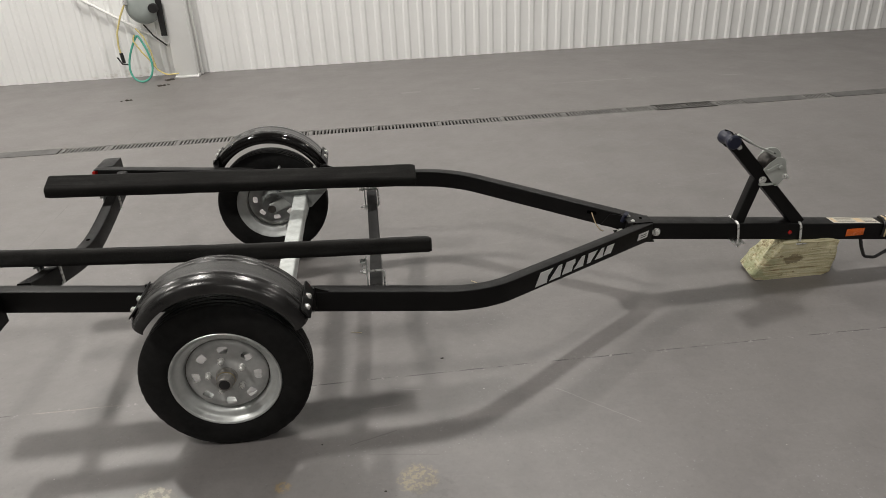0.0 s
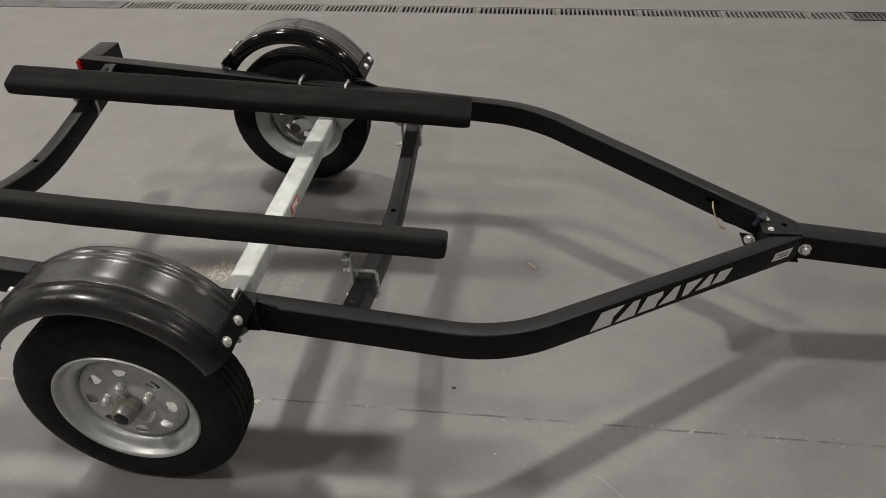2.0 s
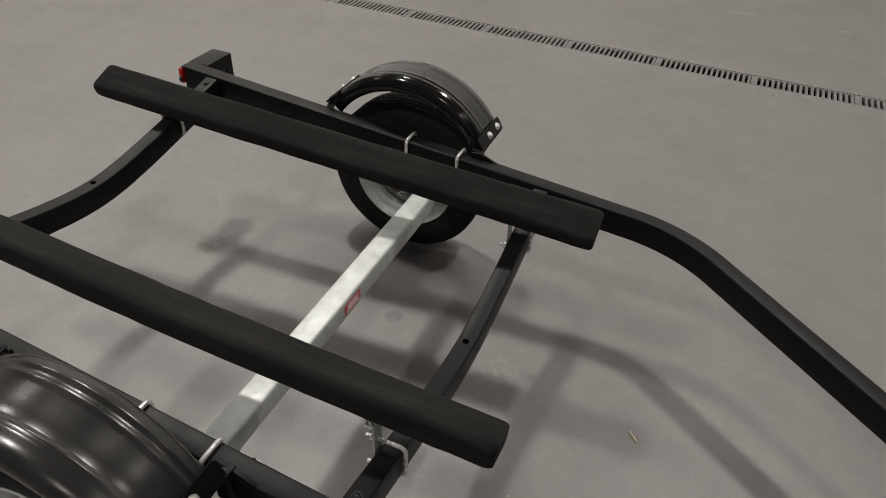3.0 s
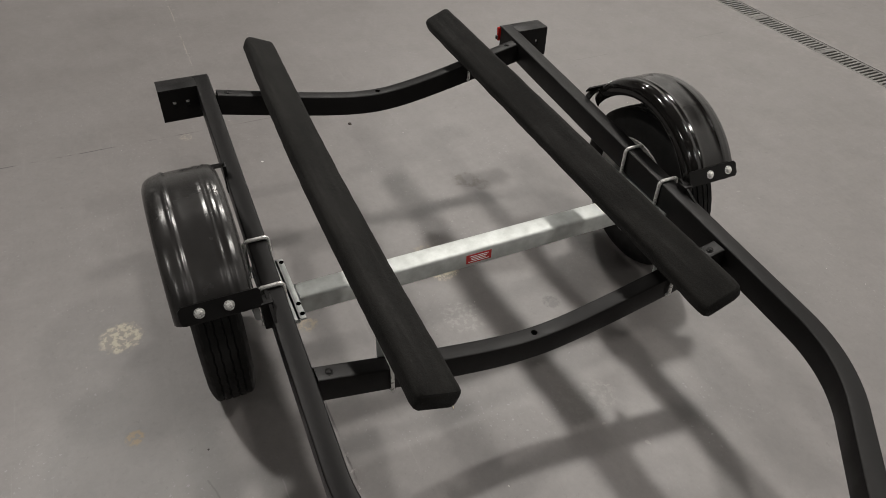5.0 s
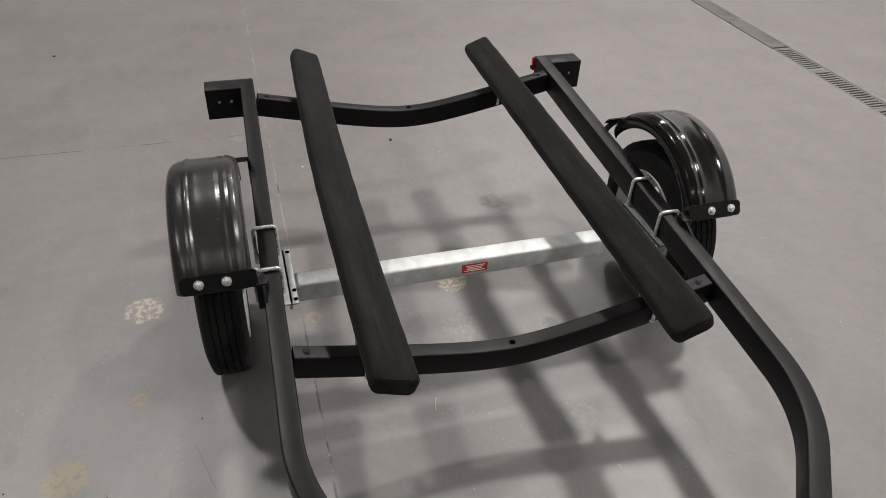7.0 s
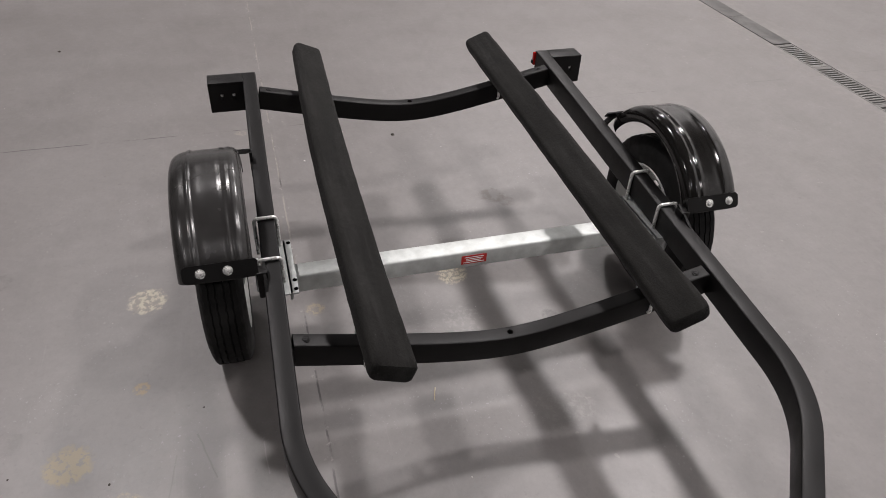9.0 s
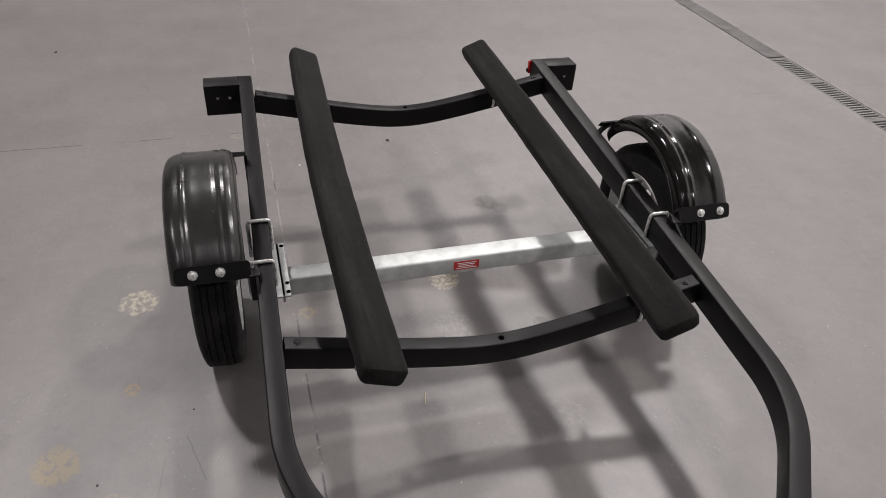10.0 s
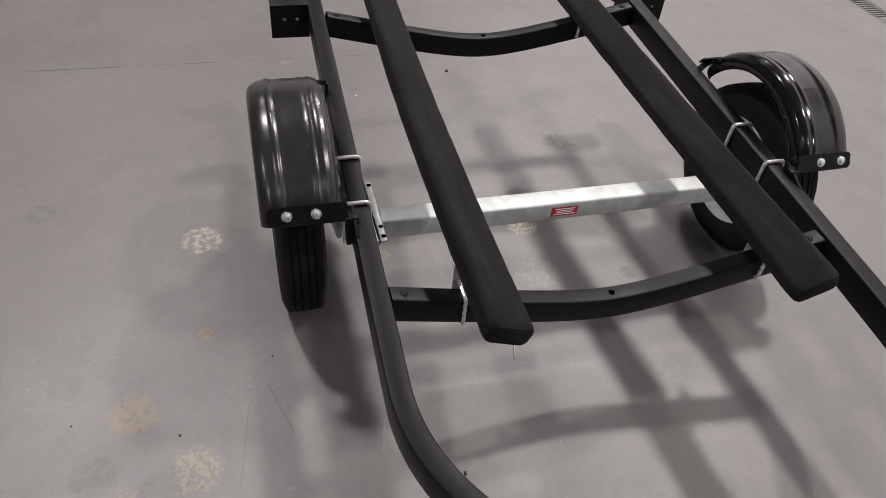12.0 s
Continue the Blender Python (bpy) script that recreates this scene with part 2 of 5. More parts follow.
def floor_material():
    """Grey painted concrete with scuffs, dusty marks, hairline cracks along the joints and spots where the paint has come off."""
    m = material("grey_floor_paint", (0.158, 0.150, 0.146), 0.4)
    n = Net(m)
    w = n.world()
    xyz = n.node("ShaderNodeSeparateXYZ")
    n.link(w, xyz.inputs[0])
    x, y = xyz.outputs[0], xyz.outputs[1]
    big = n.noise(w, 0.55, 5, 0.6)
    mid = n.noise(w, 3.2, 6, 0.65)
    fine = n.noise(w, 60, 4, 0.6)
    base = n.ramp(big, [(0.3, (0.146, 0.138, 0.132)), (0.7, (0.174, 0.165, 0.160))])
    base = n.mix(n.math("MULTIPLY", n.ramp(mid, [(0.42, 0.0), (0.75, 1.0)]), 0.45), base, (0.212, 0.201, 0.197))
    base = n.mix(n.math("MULTIPLY", n.ramp(n.noise(w, 9, 6, 0.75), [(0.42, 0.0), (0.75, 1.0)]), 0.3), base, (0.112, 0.107, 0.108))
    base = n.mix(n.math("MULTIPLY", n.ramp(n.noise(w, 1.7, 7, 0.7), [(0.50, 0.0), (0.70, 1.0)]), 0.38), base, (0.098, 0.093, 0.088))
    base = n.mix(n.math("MULTIPLY", n.ramp(fine, [(0.3, 1.0), (0.5, 0.0)]), 0.16), base, (0.079, 0.076, 0.073))
    # tyre rub marks, drawn out along the hall
    drawn = n.node("ShaderNodeMapping")
    drawn.inputs["Scale"].default_value = (0.5, 7.0, 1.0)
    drawn.inputs["Rotation"].default_value = (0, 0, 0.12)
    n.link(w, drawn.inputs["Vector"])
    rub = n.ramp(n.noise(drawn.outputs["Vector"], 2.0, 6, 0.7), [(0.58, 0.0), (0.75, 1.0)])
    base = n.mix(n.math("MULTIPLY", rub, 0.22), base, (0.246, 0.236, 0.228))
    # fine mottling, dark specks and long thin scratches
    base = n.mix(n.math("MULTIPLY", n.ramp(n.noise(w, 26, 6, 0.75), [(0.45, 0.0), (0.7, 1.0)]), 0.22), base, (0.237, 0.228, 0.220))
    base = n.mix(n.math("MULTIPLY", n.ramp(n.noise(w, 41, 4, 0.7), [(0.62, 0.0), (0.72, 1.0)]), 0.35), base, (0.071, 0.068, 0.065))
    for turn, sx, sy, low in ((0.25, 1.2, 60.0, 0.66), (1.2, 1.6, 75.0, 0.67), (-0.7, 1.4, 90.0, 0.68)):
        line = n.node("ShaderNodeMapping")
        line.inputs["Scale"].default_value = (sx, sy, 1.0)
        line.inputs["Rotation"].default_value = (0, 0, turn)
        n.link(w, line.inputs["Vector"])
        cut = n.ramp(n.noise(line.outputs["Vector"], 1.0, 3, 0.5), [(low, 0.0), (low + 0.05, 1.0)])
        some = n.ramp(n.noise(w, 2.4 + turn, 2), [(0.5, 0.0), (0.62, 1.0)])
        base = n.mix(n.math("MULTIPLY", n.math("MULTIPLY", cut, some), 0.2), base, (0.246, 0.237, 0.229))
    # small pale chips
    chip = n.ramp(n.noise(w, 23, 2, 0.5), [(0.735, 0.0), (0.76, 1.0)])
    base = n.mix(n.math("MULTIPLY", chip, 0.4), base, (0.285, 0.273, 0.253))

    # spots of bare, yellowed concrete: centre, radius, strength, how broken up
    edge = n.math("SUBTRACT", n.noise(w, 42, 4, 0.65), 0.5)
    for cx, cy, r, strength, size, gain, tone in SPOTS:
        dx, dy = n.math("SUBTRACT", x, cx), n.math("SUBTRACT", y, cy)
        d = n.math("SQRT", n.math("ADD", n.math("MULTIPLY", dx, dx), n.math("MULTIPLY", dy, dy)))
        near = n.math("SUBTRACT", 1.0, n.math("DIVIDE", d, r * 0.75))
        disc = n.math("MULTIPLY", n.math("ADD", n.math("SUBTRACT", near, 0.22), n.math("MULTIPLY", edge, 0.75)), 5.0, clamp=True)
        chips = n.ramp(n.noise(w, size, 4, 0.65), [(0.5 - gain * 0.06, 0.0), (0.58 - gain * 0.06, 1.0)])
        base = n.mix(n.math("MULTIPLY", disc, strength * 0.38), base, tuple(c * 0.62 for c in tone))
        base = n.mix(n.math("MULTIPLY", n.math("MULTIPLY", disc, chips), strength), base, tone)

    # hairline cracks over the slab joints
    wob = n.math("MULTIPLY", n.math("SUBTRACT", n.noise(w, 9, 7, 0.75), 0.5), 0.014)
    gap = n.ramp(n.noise(w, 4.2, 5, 0.65), [(0.46, 0.04), (0.53, 1.0)])
    crack = None
    for axis, where in ((y, -0.481), (x, -1.36)):
        off = n.math("ABSOLUTE", n.math("ADD", n.math("SUBTRACT", axis, where), wob))
        line = n.math("SUBTRACT", 1.0, n.math("DIVIDE", off, 0.0042), clamp=True)
        line = n.math("MULTIPLY", line, 1.6, clamp=True)
        if axis is x:
            # filled with dust further along
            line = n.math("MULTIPLY", line, n.ramp(n.math("ADD", n.math("MULTIPLY", y, 0.25), 0.5), [(0.3, 1.0), (0.5, 0.28)]))
        crack = line if crack is None else n.math("MAXIMUM", crack, line)
    crack = n.math("MULTIPLY", crack, gap)
    # the long crack is packed with pale dust on the far side of the wheels
    packed = n.math("MULTIPLY", n.math("MULTIPLY", n.math("SUBTRACT", -0.05, x), 3.0, clamp=True), n.ramp(n.noise(w, 5.5, 3, 0.6), [(0.36, 0.0), (0.5, 0.9)]))
    packed = n.math("MULTIPLY", packed, n.math("LESS_THAN", n.math("ABSOLUTE", n.math("ADD", y, 0.481)), 0.04))
    fill = n.mix(packed, (0.022, 0.02, 0.019), (0.29, 0.27, 0.235))
    base = n.mix(n.math("MULTIPLY", crack, 0.92), base, fill)
    # single scratches: from, to, half width, tone
    for x0, y0, x1, y1, half, strength, tone in SCRATCHES:
        length = math.hypot(x1 - x0, y1 - y0)
        ux, uy = (x1 - x0) / length, (y1 - y0) / length
        dx, dy = n.math("SUBTRACT", x, x0), n.math("SUBTRACT", y, y0)
        run = n.math("ADD", n.math("MULTIPLY", dx, ux), n.math("MULTIPLY", dy, uy))
        side = n.math("ADD", n.math("SUBTRACT", n.math("MULTIPLY", dx, uy), n.math("MULTIPLY", dy, ux)), wob)
        on_line = n.math("SUBTRACT", 1.0, n.math("DIVIDE", n.math("ABSOLUTE", side), half), clamp=True)
        within = n.math("MULTIPLY", n.math("GREATER_THAN", run, 0.0), n.math("LESS_THAN", run, length))
        base = n.mix(n.math("MULTIPLY", n.math("MULTIPLY", on_line, within), strength), base, tone)
    # pale flecks where paint has flaked beside the long crack
    beside = n.math("SUBTRACT", 1.0, n.math("DIVIDE", n.math("ABSOLUTE", n.math("ADD", y, 0.481)), 0.022), clamp=True)
    flake = n.math("MULTIPLY", beside, n.ramp(n.noise(w, 38, 3, 0.6), [(0.60, 0.0), (0.66, 1.0)]))
    base = n.mix(n.math("MULTIPLY", flake, 0.7), base, (0.36, 0.345, 0.325))
    speck = n.ramp(n.noise(w, 95, 2, 0.5), [(0.64, 0.0), (0.71, 1.0)])
    some = n.ramp(n.noise(w, 3.1, 3, 0.6), [(0.48, 0.0), (0.66, 1.0)])
    base = n.mix(n.math("MULTIPLY", n.math("MULTIPLY", speck, some), 0.45), base, (0.36, 0.36, 0.365))
    # rough, chipped edges along the drain
    rim = n.math("SUBTRACT", 1.0, n.math("DIVIDE", n.math("ABSOLUTE", n.math("SUBTRACT", y, 2.722)), 0.24), clamp=True)
    rough_rim = n.math("MULTIPLY", rim, n.ramp(n.noise(w, 13, 6, 0.7), [(0.48, 0.0), (0.64, 1.0)]))
    base = n.mix(n.math("MULTIPLY", rough_rim, 0.5), base, (0.27, 0.25, 0.225))
    n.color(n.mix(0.14, base, (0.024, 0.0, 0.003)))
    n.rough(n.ramp(n.noise(w, 2.3, 6, 0.65), [(0.3, 0.42), (0.7, 0.54)]))
    n.shader.inputs["Specular IOR Level"].default_value = 1.0
    h = n.math("ADD", n.math("MULTIPLY", n.noise(w, 7, 4), 1.0), n.math("MULTIPLY", fine, 0.25))
    n.bump(n.math("SUBTRACT", h, n.math("MULTIPLY", crack, 1.5)), 0.12, 0.006)
    return m


SMUDGE, SCORE = (0.085, 0.08, 0.075), (0.30, 0.29, 0.28)
SCRATCHES = [(0.367, -0.821, 0.522, -0.773, 0.0035, 0.8, SMUDGE), (0.437, -0.649, 0.544, -0.642, 0.003, 0.6, SCORE), (0.527, -0.549, 0.62, -0.571, 0.003, 0.6, SCORE),
             (0.426, -0.874, 0.652, -0.906, 0.003, 0.5, SMUDGE), (1.1, -0.64, 1.33, -0.86, 0.003, 0.55, SCORE), (2.25, 0.62, 2.38, 0.66, 0.003, 0.7, SCORE),
             (2.2, 3.74, 2.95, 3.73, 0.02, 0.42, SCORE), (3.05, 3.735, 3.2, 3.735, 0.016, 0.35, SCORE), (3.75, 3.62, 3.98, 3.6, 0.022, 0.5, SCORE), (1.46, 3.74, 1.52, 3.745, 0.03, 0.6, SCORE), (0.8, 3.77, 0.98, 3.775, 0.035, 0.4, SCORE), (2.53, 1.24, 2.62, 1.245, 0.006, 0.6, SCORE)]
CREAM, BROWN, PALE = (0.5, 0.45, 0.33), (0.33, 0.27, 0.16), (0.36, 0.35, 0.33)
SPOTS = [(0.577, -0.998, 0.115, 0.6, 62, 0.6, (0.35, 0.295, 0.175)), (0.391, -1.143, 0.115, 0.62, 50, 1.7, (0.27, 0.215, 0.1)), (0.165, -0.975, 0.045, 0.6, 50, 1.2, (0.30, 0.21, 0.08)),
         (-0.223, -0.975, 0.115, 0.75, 46, 0.5, CREAM), (-0.13, 0.05, 0.1, 0.75, 80, 0.6, CREAM), (-0.22, 0.03, 0.11, 0.3, 30, 0.7, BROWN),
         (-0.06, -0.445, 0.06, 0.5, 60, 0.5, BROWN), (0.62, -1.15, 0.06, 0.3, 70, 0.4, BROWN),
         (0.55, -1.22, 0.10, 0.45, 26, 0.3, SMUDGE), (0.62, -1.06, 0.13, 0.35, 30, 0.25, SMUDGE), (-0.43, -1.46, 0.09, 0.35, 40, 0.4, SMUDGE),
         (0.28, -1.31, 0.08, 0.3, 30, 0.3, SMUDGE), (0.14, 0.313, 0.03, 0.5, 30, 0.7, SMUDGE), (0.53, 0.24, 0.1, 0.15, 45, 0.3, PALE),
         (-0.585, 0.355, 0.10, 0.6, 34, 0.4, (0.075, 0.06, 0.045)), (-0.53, 0.40, 0.07, 0.5, 30, 0.3, (0.075, 0.06, 0.045)), (0.15, 0.31, 0.055, 0.7, 40, 0.5, (0.07, 0.068, 0.066)), (0.10, 0.02, 0.13, 0.25, 55, 0.1, PALE), (0.53, 0.18, 0.16, 0.1, 48, 0.1, PALE), (-1.33, -0.616, 0.05, 0.25, 60, 0.3, CREAM)]
FLOOR = floor_material()


def wall_material():
    m = material("white_ribbed_sheet", (0.75, 0.75, 0.735), 0.38)
    n = Net(m)
    w = n.world()
    base = n.ramp(n.noise(w, 1.3, 5, 0.6), [(0.3, (0.87, 0.87, 0.86)), (0.7, (0.91, 0.91, 0.90))])
    xyz = n.node("ShaderNodeSeparateXYZ")
    n.link(w, xyz.inputs[0])
    foot = n.math("SUBTRACT", 1.0, n.math("DIVIDE", xyz.outputs[2], 0.12), clamp=True)
    # rusty splashes below the hose reel
    by_reel = n.math("SUBTRACT", 1.0, n.math("DIVIDE", n.math("ABSOLUTE", n.math("ADD", xyz.outputs[0], 1.95)), 0.75), clamp=True)
    grime = n.math("MULTIPLY", n.math("MULTIPLY", foot, by_reel), n.ramp(n.noise(w, 16, 5, 0.7), [(0.5, 0.0), (0.66, 1.0)]))
    n.color(n.mix(n.math("MULTIPLY", grime, 0.9), base, (0.42, 0.38, 0.32)))
    n.bump(n.noise(w, 14, 3), 0.05, 0.01)
    return m


WALL = wall_material()


# ---- building helpers ----
PLACES = {}


def finish(bm, sharp=38):
    bmesh.ops.recalc_face_normals(bm, faces=bm.faces)
    for f in bm.faces:
        f.smooth = True
    limit = radians(sharp)
    for e in bm.edges:
        e.smooth = len(e.link_faces) == 2 and e.calc_face_angle(0) < limit


def mesh_of(name, bm, mat, sharp=38):
    finish(bm, sharp)
    data = bpy.data.meshes.new(name)
    bm.to_mesh(data)
    bm.free()
    data.materials.append(mat)
    return data


def thing(name, at, label, category, group="", kind=""):
    ob = new(name)
    ob.location = at
    ob.empty_display_size = 0.1
    PLACES[ob] = Vector(at)
    return tagged(ob, label, category, group, kind)


def part(name, bm, mat, parent, label="", sharp=38):
    """Links a bmesh, built in world metres, as one mesh under a thing or a part (or at top level)."""
    data = mesh_of(name, bm, mat, sharp)
    co = np.array([v.co[:] for v in data.vertices])
    mid = Vector(((co.min(0) + co.max(0)) / 2).tolist())
    data.transform(Matrix.Translation(-mid))
    ob = new(name, data)
    ob.parent = parent
    ob.location = mid - (PLACES[parent] if parent else Vector())
    PLACES[ob] = mid
    return tagged(ob, label)


def rounded(w, h, r, n=3):
    """A rounded rectangle, w along the side axis and h along the up axis."""
    r = min(r, w / 2 - 1e-4, h / 2 - 1e-4)
    pts = []
    for cx, cy, a in ((w / 2 - r, h / 2 - r, 0), (r - w / 2, h / 2 - r, 90), (r - w / 2, r - h / 2, 180), (w / 2 - r, r - h / 2, 270)):
        for i in range(n + 1):
            b = radians(a + 90 * i / n)
            pts.append((cx + r * math.cos(b), cy + r * math.sin(b)))
    return pts


def circle(r, n=10):
    return [(r * math.cos(2 * math.pi * i / n), r * math.sin(2 * math.pi * i / n)) for i in range(n)]


def fillet(points, r, n=5):
    """A polyline with its inner corners rounded."""
    pts = [Vector(p) for p in points]
    out = [pts[0]]
    for a, b, c in zip(pts, pts[1:], pts[2:]):
        u, v = (a - b).normalized(), (c - b).normalized()
        half = u.angle(v) / 2
        if half > radians(88):
            out.append(b)
            continue
        t = min(r / math.tan(half), (a - b).length * 0.49, (c - b).length * 0.49)
        rr = t * math.tan(half)
        mid = b + (u + v).normalized() * (rr / math.sin(half))
        s, e = b + u * t - mid, b + v * t - mid
        for i in range(n + 1):
            out.append(mid + s.slerp(e, i / n).normalized() * rr)
    out.append(pts[-1])
    return out


def sweep(path, profile, up=(0, 0, 1), bm=None, scales=None, caps=True, spin=0.0):
    """Carries a profile (side, up) along a path and closes its ends."""
    bm = bm or bmesh.new()
    path = [Vector(p) for p in path]
    up = Vector(up)
    rings = []
    for i, p in enumerate(path):
        t = (path[min(i + 1, len(path) - 1)] - path[max(i - 1, 0)]).normalized()
        side = t.cross(up)
        if side.length < 0.05:
            side = t.cross(Vector((1, 0, 0)) if abs(t.x) < 0.9 else Vector((0, 1, 0)))
        side.normalize()
        top = side.cross(t).normalized()
        k = scales[i] if scales else 1.0
        kx, ky = k if isinstance(k, tuple) else (k, k)
        c, s = math.cos(spin), math.sin(spin)
        rings.append([bm.verts.new(p + side * (kx * (a * c - b * s)) + top * (ky * (a * s + b * c))) for a, b in profile])
    n = len(profile)
    for r, q in zip(rings, rings[1:]):
        for i in range(n):
            bm.faces.new((r[i], r[(i + 1) % n], q[(i + 1) % n], q[i]))
    if caps:
        bm.faces.new(rings[0])
        bm.faces.new(rings[-1][::-1])
    return bm


def rod(points, r, bm=None, n=8, bend=0.0):
    """A round bar along a polyline, its sections carried without twist."""
    bm = bm or bmesh.new()
    path = fillet(points, bend) if bend else [Vector(p) for p in points]
    t0 = (path[1] - path[0]).normalized()
    side = t0.orthogonal().normalized()
    rings = []
    for i, p in enumerate(path):
        t = (path[min(i + 1, len(path) - 1)] - path[max(i - 1, 0)]).normalized()
        side = (side - t * side.dot(t)).normalized()
        top = t.cross(side)
        rings.append([bm.verts.new(p + side * a + top * b) for a, b in circle(r, n)])
    for a, b in zip(rings, rings[1:]):
        for i in range(n):
            bm.faces.new((a[i], a[(i + 1) % n], b[(i + 1) % n], b[i]))
    bm.faces.new(rings[0])
    bm.faces.new(rings[-1][::-1])
    return bm


def box(lo, hi, bevel=0.0, bm=None):
    """A box between two corners, with bevelled edges."""
    own = bmesh.new()
    lo, hi = Vector(lo), Vector(hi)
    mid, size = (lo + hi) / 2, hi - lo
    bmesh.ops.create_cube(own, size=1.0)
    for v in own.verts:
        v.co = Vector((v.co[i] * size[i] + mid[i] for i in range(3)))
    if bevel:
        bmesh.ops.bevel(own, geom=own.edges[:], offset=min(bevel, min(size) * 0.45), segments=2, affect="EDGES", profile=0.5)
    return merge(bm, own)


def merge(bm, own):
    if bm is None:
        return own
    data = bpy.data.meshes.new("scratch")
    own.to_mesh(data)
    own.free()
    bm.from_mesh(data)
    bpy.data.meshes.remove(data)
    return bm


def lathe(profile, at, axis="y", sign=1, n=48, closed=False, bm=None):
    """Turns (radius, along) pairs round an axis through a point."""
    bm = bm or bmesh.new()
    at = Vector(at)
    rings = []
    for r, h in profile:
        ring = []
        for i in range(n):
            a = 2 * math.pi * i / n
            c, s = r * math.cos(a), r * math.sin(a)
            off = {"y": (c, sign * h, s), "x": (sign * h, c, s), "z": (c, s, sign * h)}[axis]
            ring.append(bm.verts.new(at + Vector(off)))
        rings.append(ring)
    pairs = list(zip(rings, rings[1:])) + ([(rings[-1], rings[0])] if closed else [])
    for a, b in pairs:
        for i in range(n):
            bm.faces.new((a[i], a[(i + 1) % n], b[(i + 1) % n], b[i]))
    if not closed:
        for ring in (rings[0], rings[-1]):
            if (ring[0].co - ring[n // 2].co).length > 1e-5:
                bm.faces.new(ring)
    return bm


def plate(outline, thickness, to_world, bm=None):
    """A flat plate from an outline of (u, v); to_world(u, v, w) places it, w running over its thickness."""
    bm = bm or bmesh.new()
    a = [bm.verts.new(to_world(u, v, 0.0)) for u, v in outline]
    b = [bm.verts.new(to_world(u, v, thickness)) for u, v in outline]
    n = len(outline)
    bm.faces.new(a)
    bm.faces.new(b[::-1])
    for i in range(n):
        bm.faces.new((a[i], b[i], b[(i + 1) % n], a[(i + 1) % n]))
    return bm


def bolt_head(at, normal, r=0.009, h=0.006):
    """A domed bolt head on a washer, standing on a surface."""
    bm = bmesh.new()
    lathe([(r * 1.45, 0), (r * 1.45, 0.0012)], (0, 0, 0), "z", n=14, bm=bm)
    lathe([(r, 0.001), (r, h * 0.55), (r * 0.8, h * 0.9), (r * 0.35, h), (0.0004, h * 1.02)], (0, 0, 0), "z", n=12, bm=bm)
    turn = Vector((0, 0, 1)).rotation_difference(Vector(normal).normalized()).to_matrix().to_4x4()
    bm.transform(Matrix.Translation(at) @ turn)
    return bm


# ---- the hall ----
X0, X1, Y0, Y1, TOP = -13.0, 15.0, -10.0, 5.27, 7.0
DRAIN_Y, DRAIN_W = 2.722, 0.134


def build_floor():
    bm = bmesh.new()
    lo, hi, deep = DRAIN_Y - DRAIN_W / 2, DRAIN_Y + DRAIN_W / 2, -0.12
    line = [(Y0 - 0.2, 0.0), (lo, 0.0), (lo, -0.018), (lo + 0.008, -0.018), (lo + 0.008, deep), (hi - 0.008, deep), (hi - 0.008, -0.018), (hi, -0.018), (hi, 0.0), (Y1 + 0.2, 0.0), (Y1 + 0.2, -0.3), (Y0 - 0.2, -0.3)]
    a = [bm.verts.new((X0 - 0.2, y, z)) for y, z in line]
    b = [bm.verts.new((X1 + 0.2, y, z)) for y, z in line]
    for i in range(len(line)):
        j = (i + 1) % len(line)
        bm.faces.new((a[i], b[i], b[j], a[j]))
    ob = part("floor", bm, FLOOR, None)
    return tagged(ob, "grey painted concrete floor with cracks, scuffs and chipped spots", "floor", kind="structure")


def build_channel():
    """A liner for the trough below the grates, coloured near black for its shade."""
    lo, hi = DRAIN_Y - DRAIN_W / 2 + 0.009, DRAIN_Y + DRAIN_W / 2 - 0.009
    bm = bmesh.new()
    line = [(lo, -0.019), (lo, -0.116), (hi, -0.116), (hi, -0.019), (hi - 0.003, -0.019), (hi - 0.003, -0.112), (lo + 0.003, -0.112), (lo + 0.003, -0.019)]
    a = [bm.verts.new((X0, y, z)) for y, z in line]
    b = [bm.verts.new((X1, y, z)) for y, z in line]
    for i in range(len(line)):
        j = (i + 1) % len(line)
        bm.faces.new((a[i], b[i], b[j], a[j]))
    tagged(part("drain_channel", bm, TRENCH_SHADE, None), "drain channel liner below the grates, its shade coloured near black", "drain channel", kind="structure")


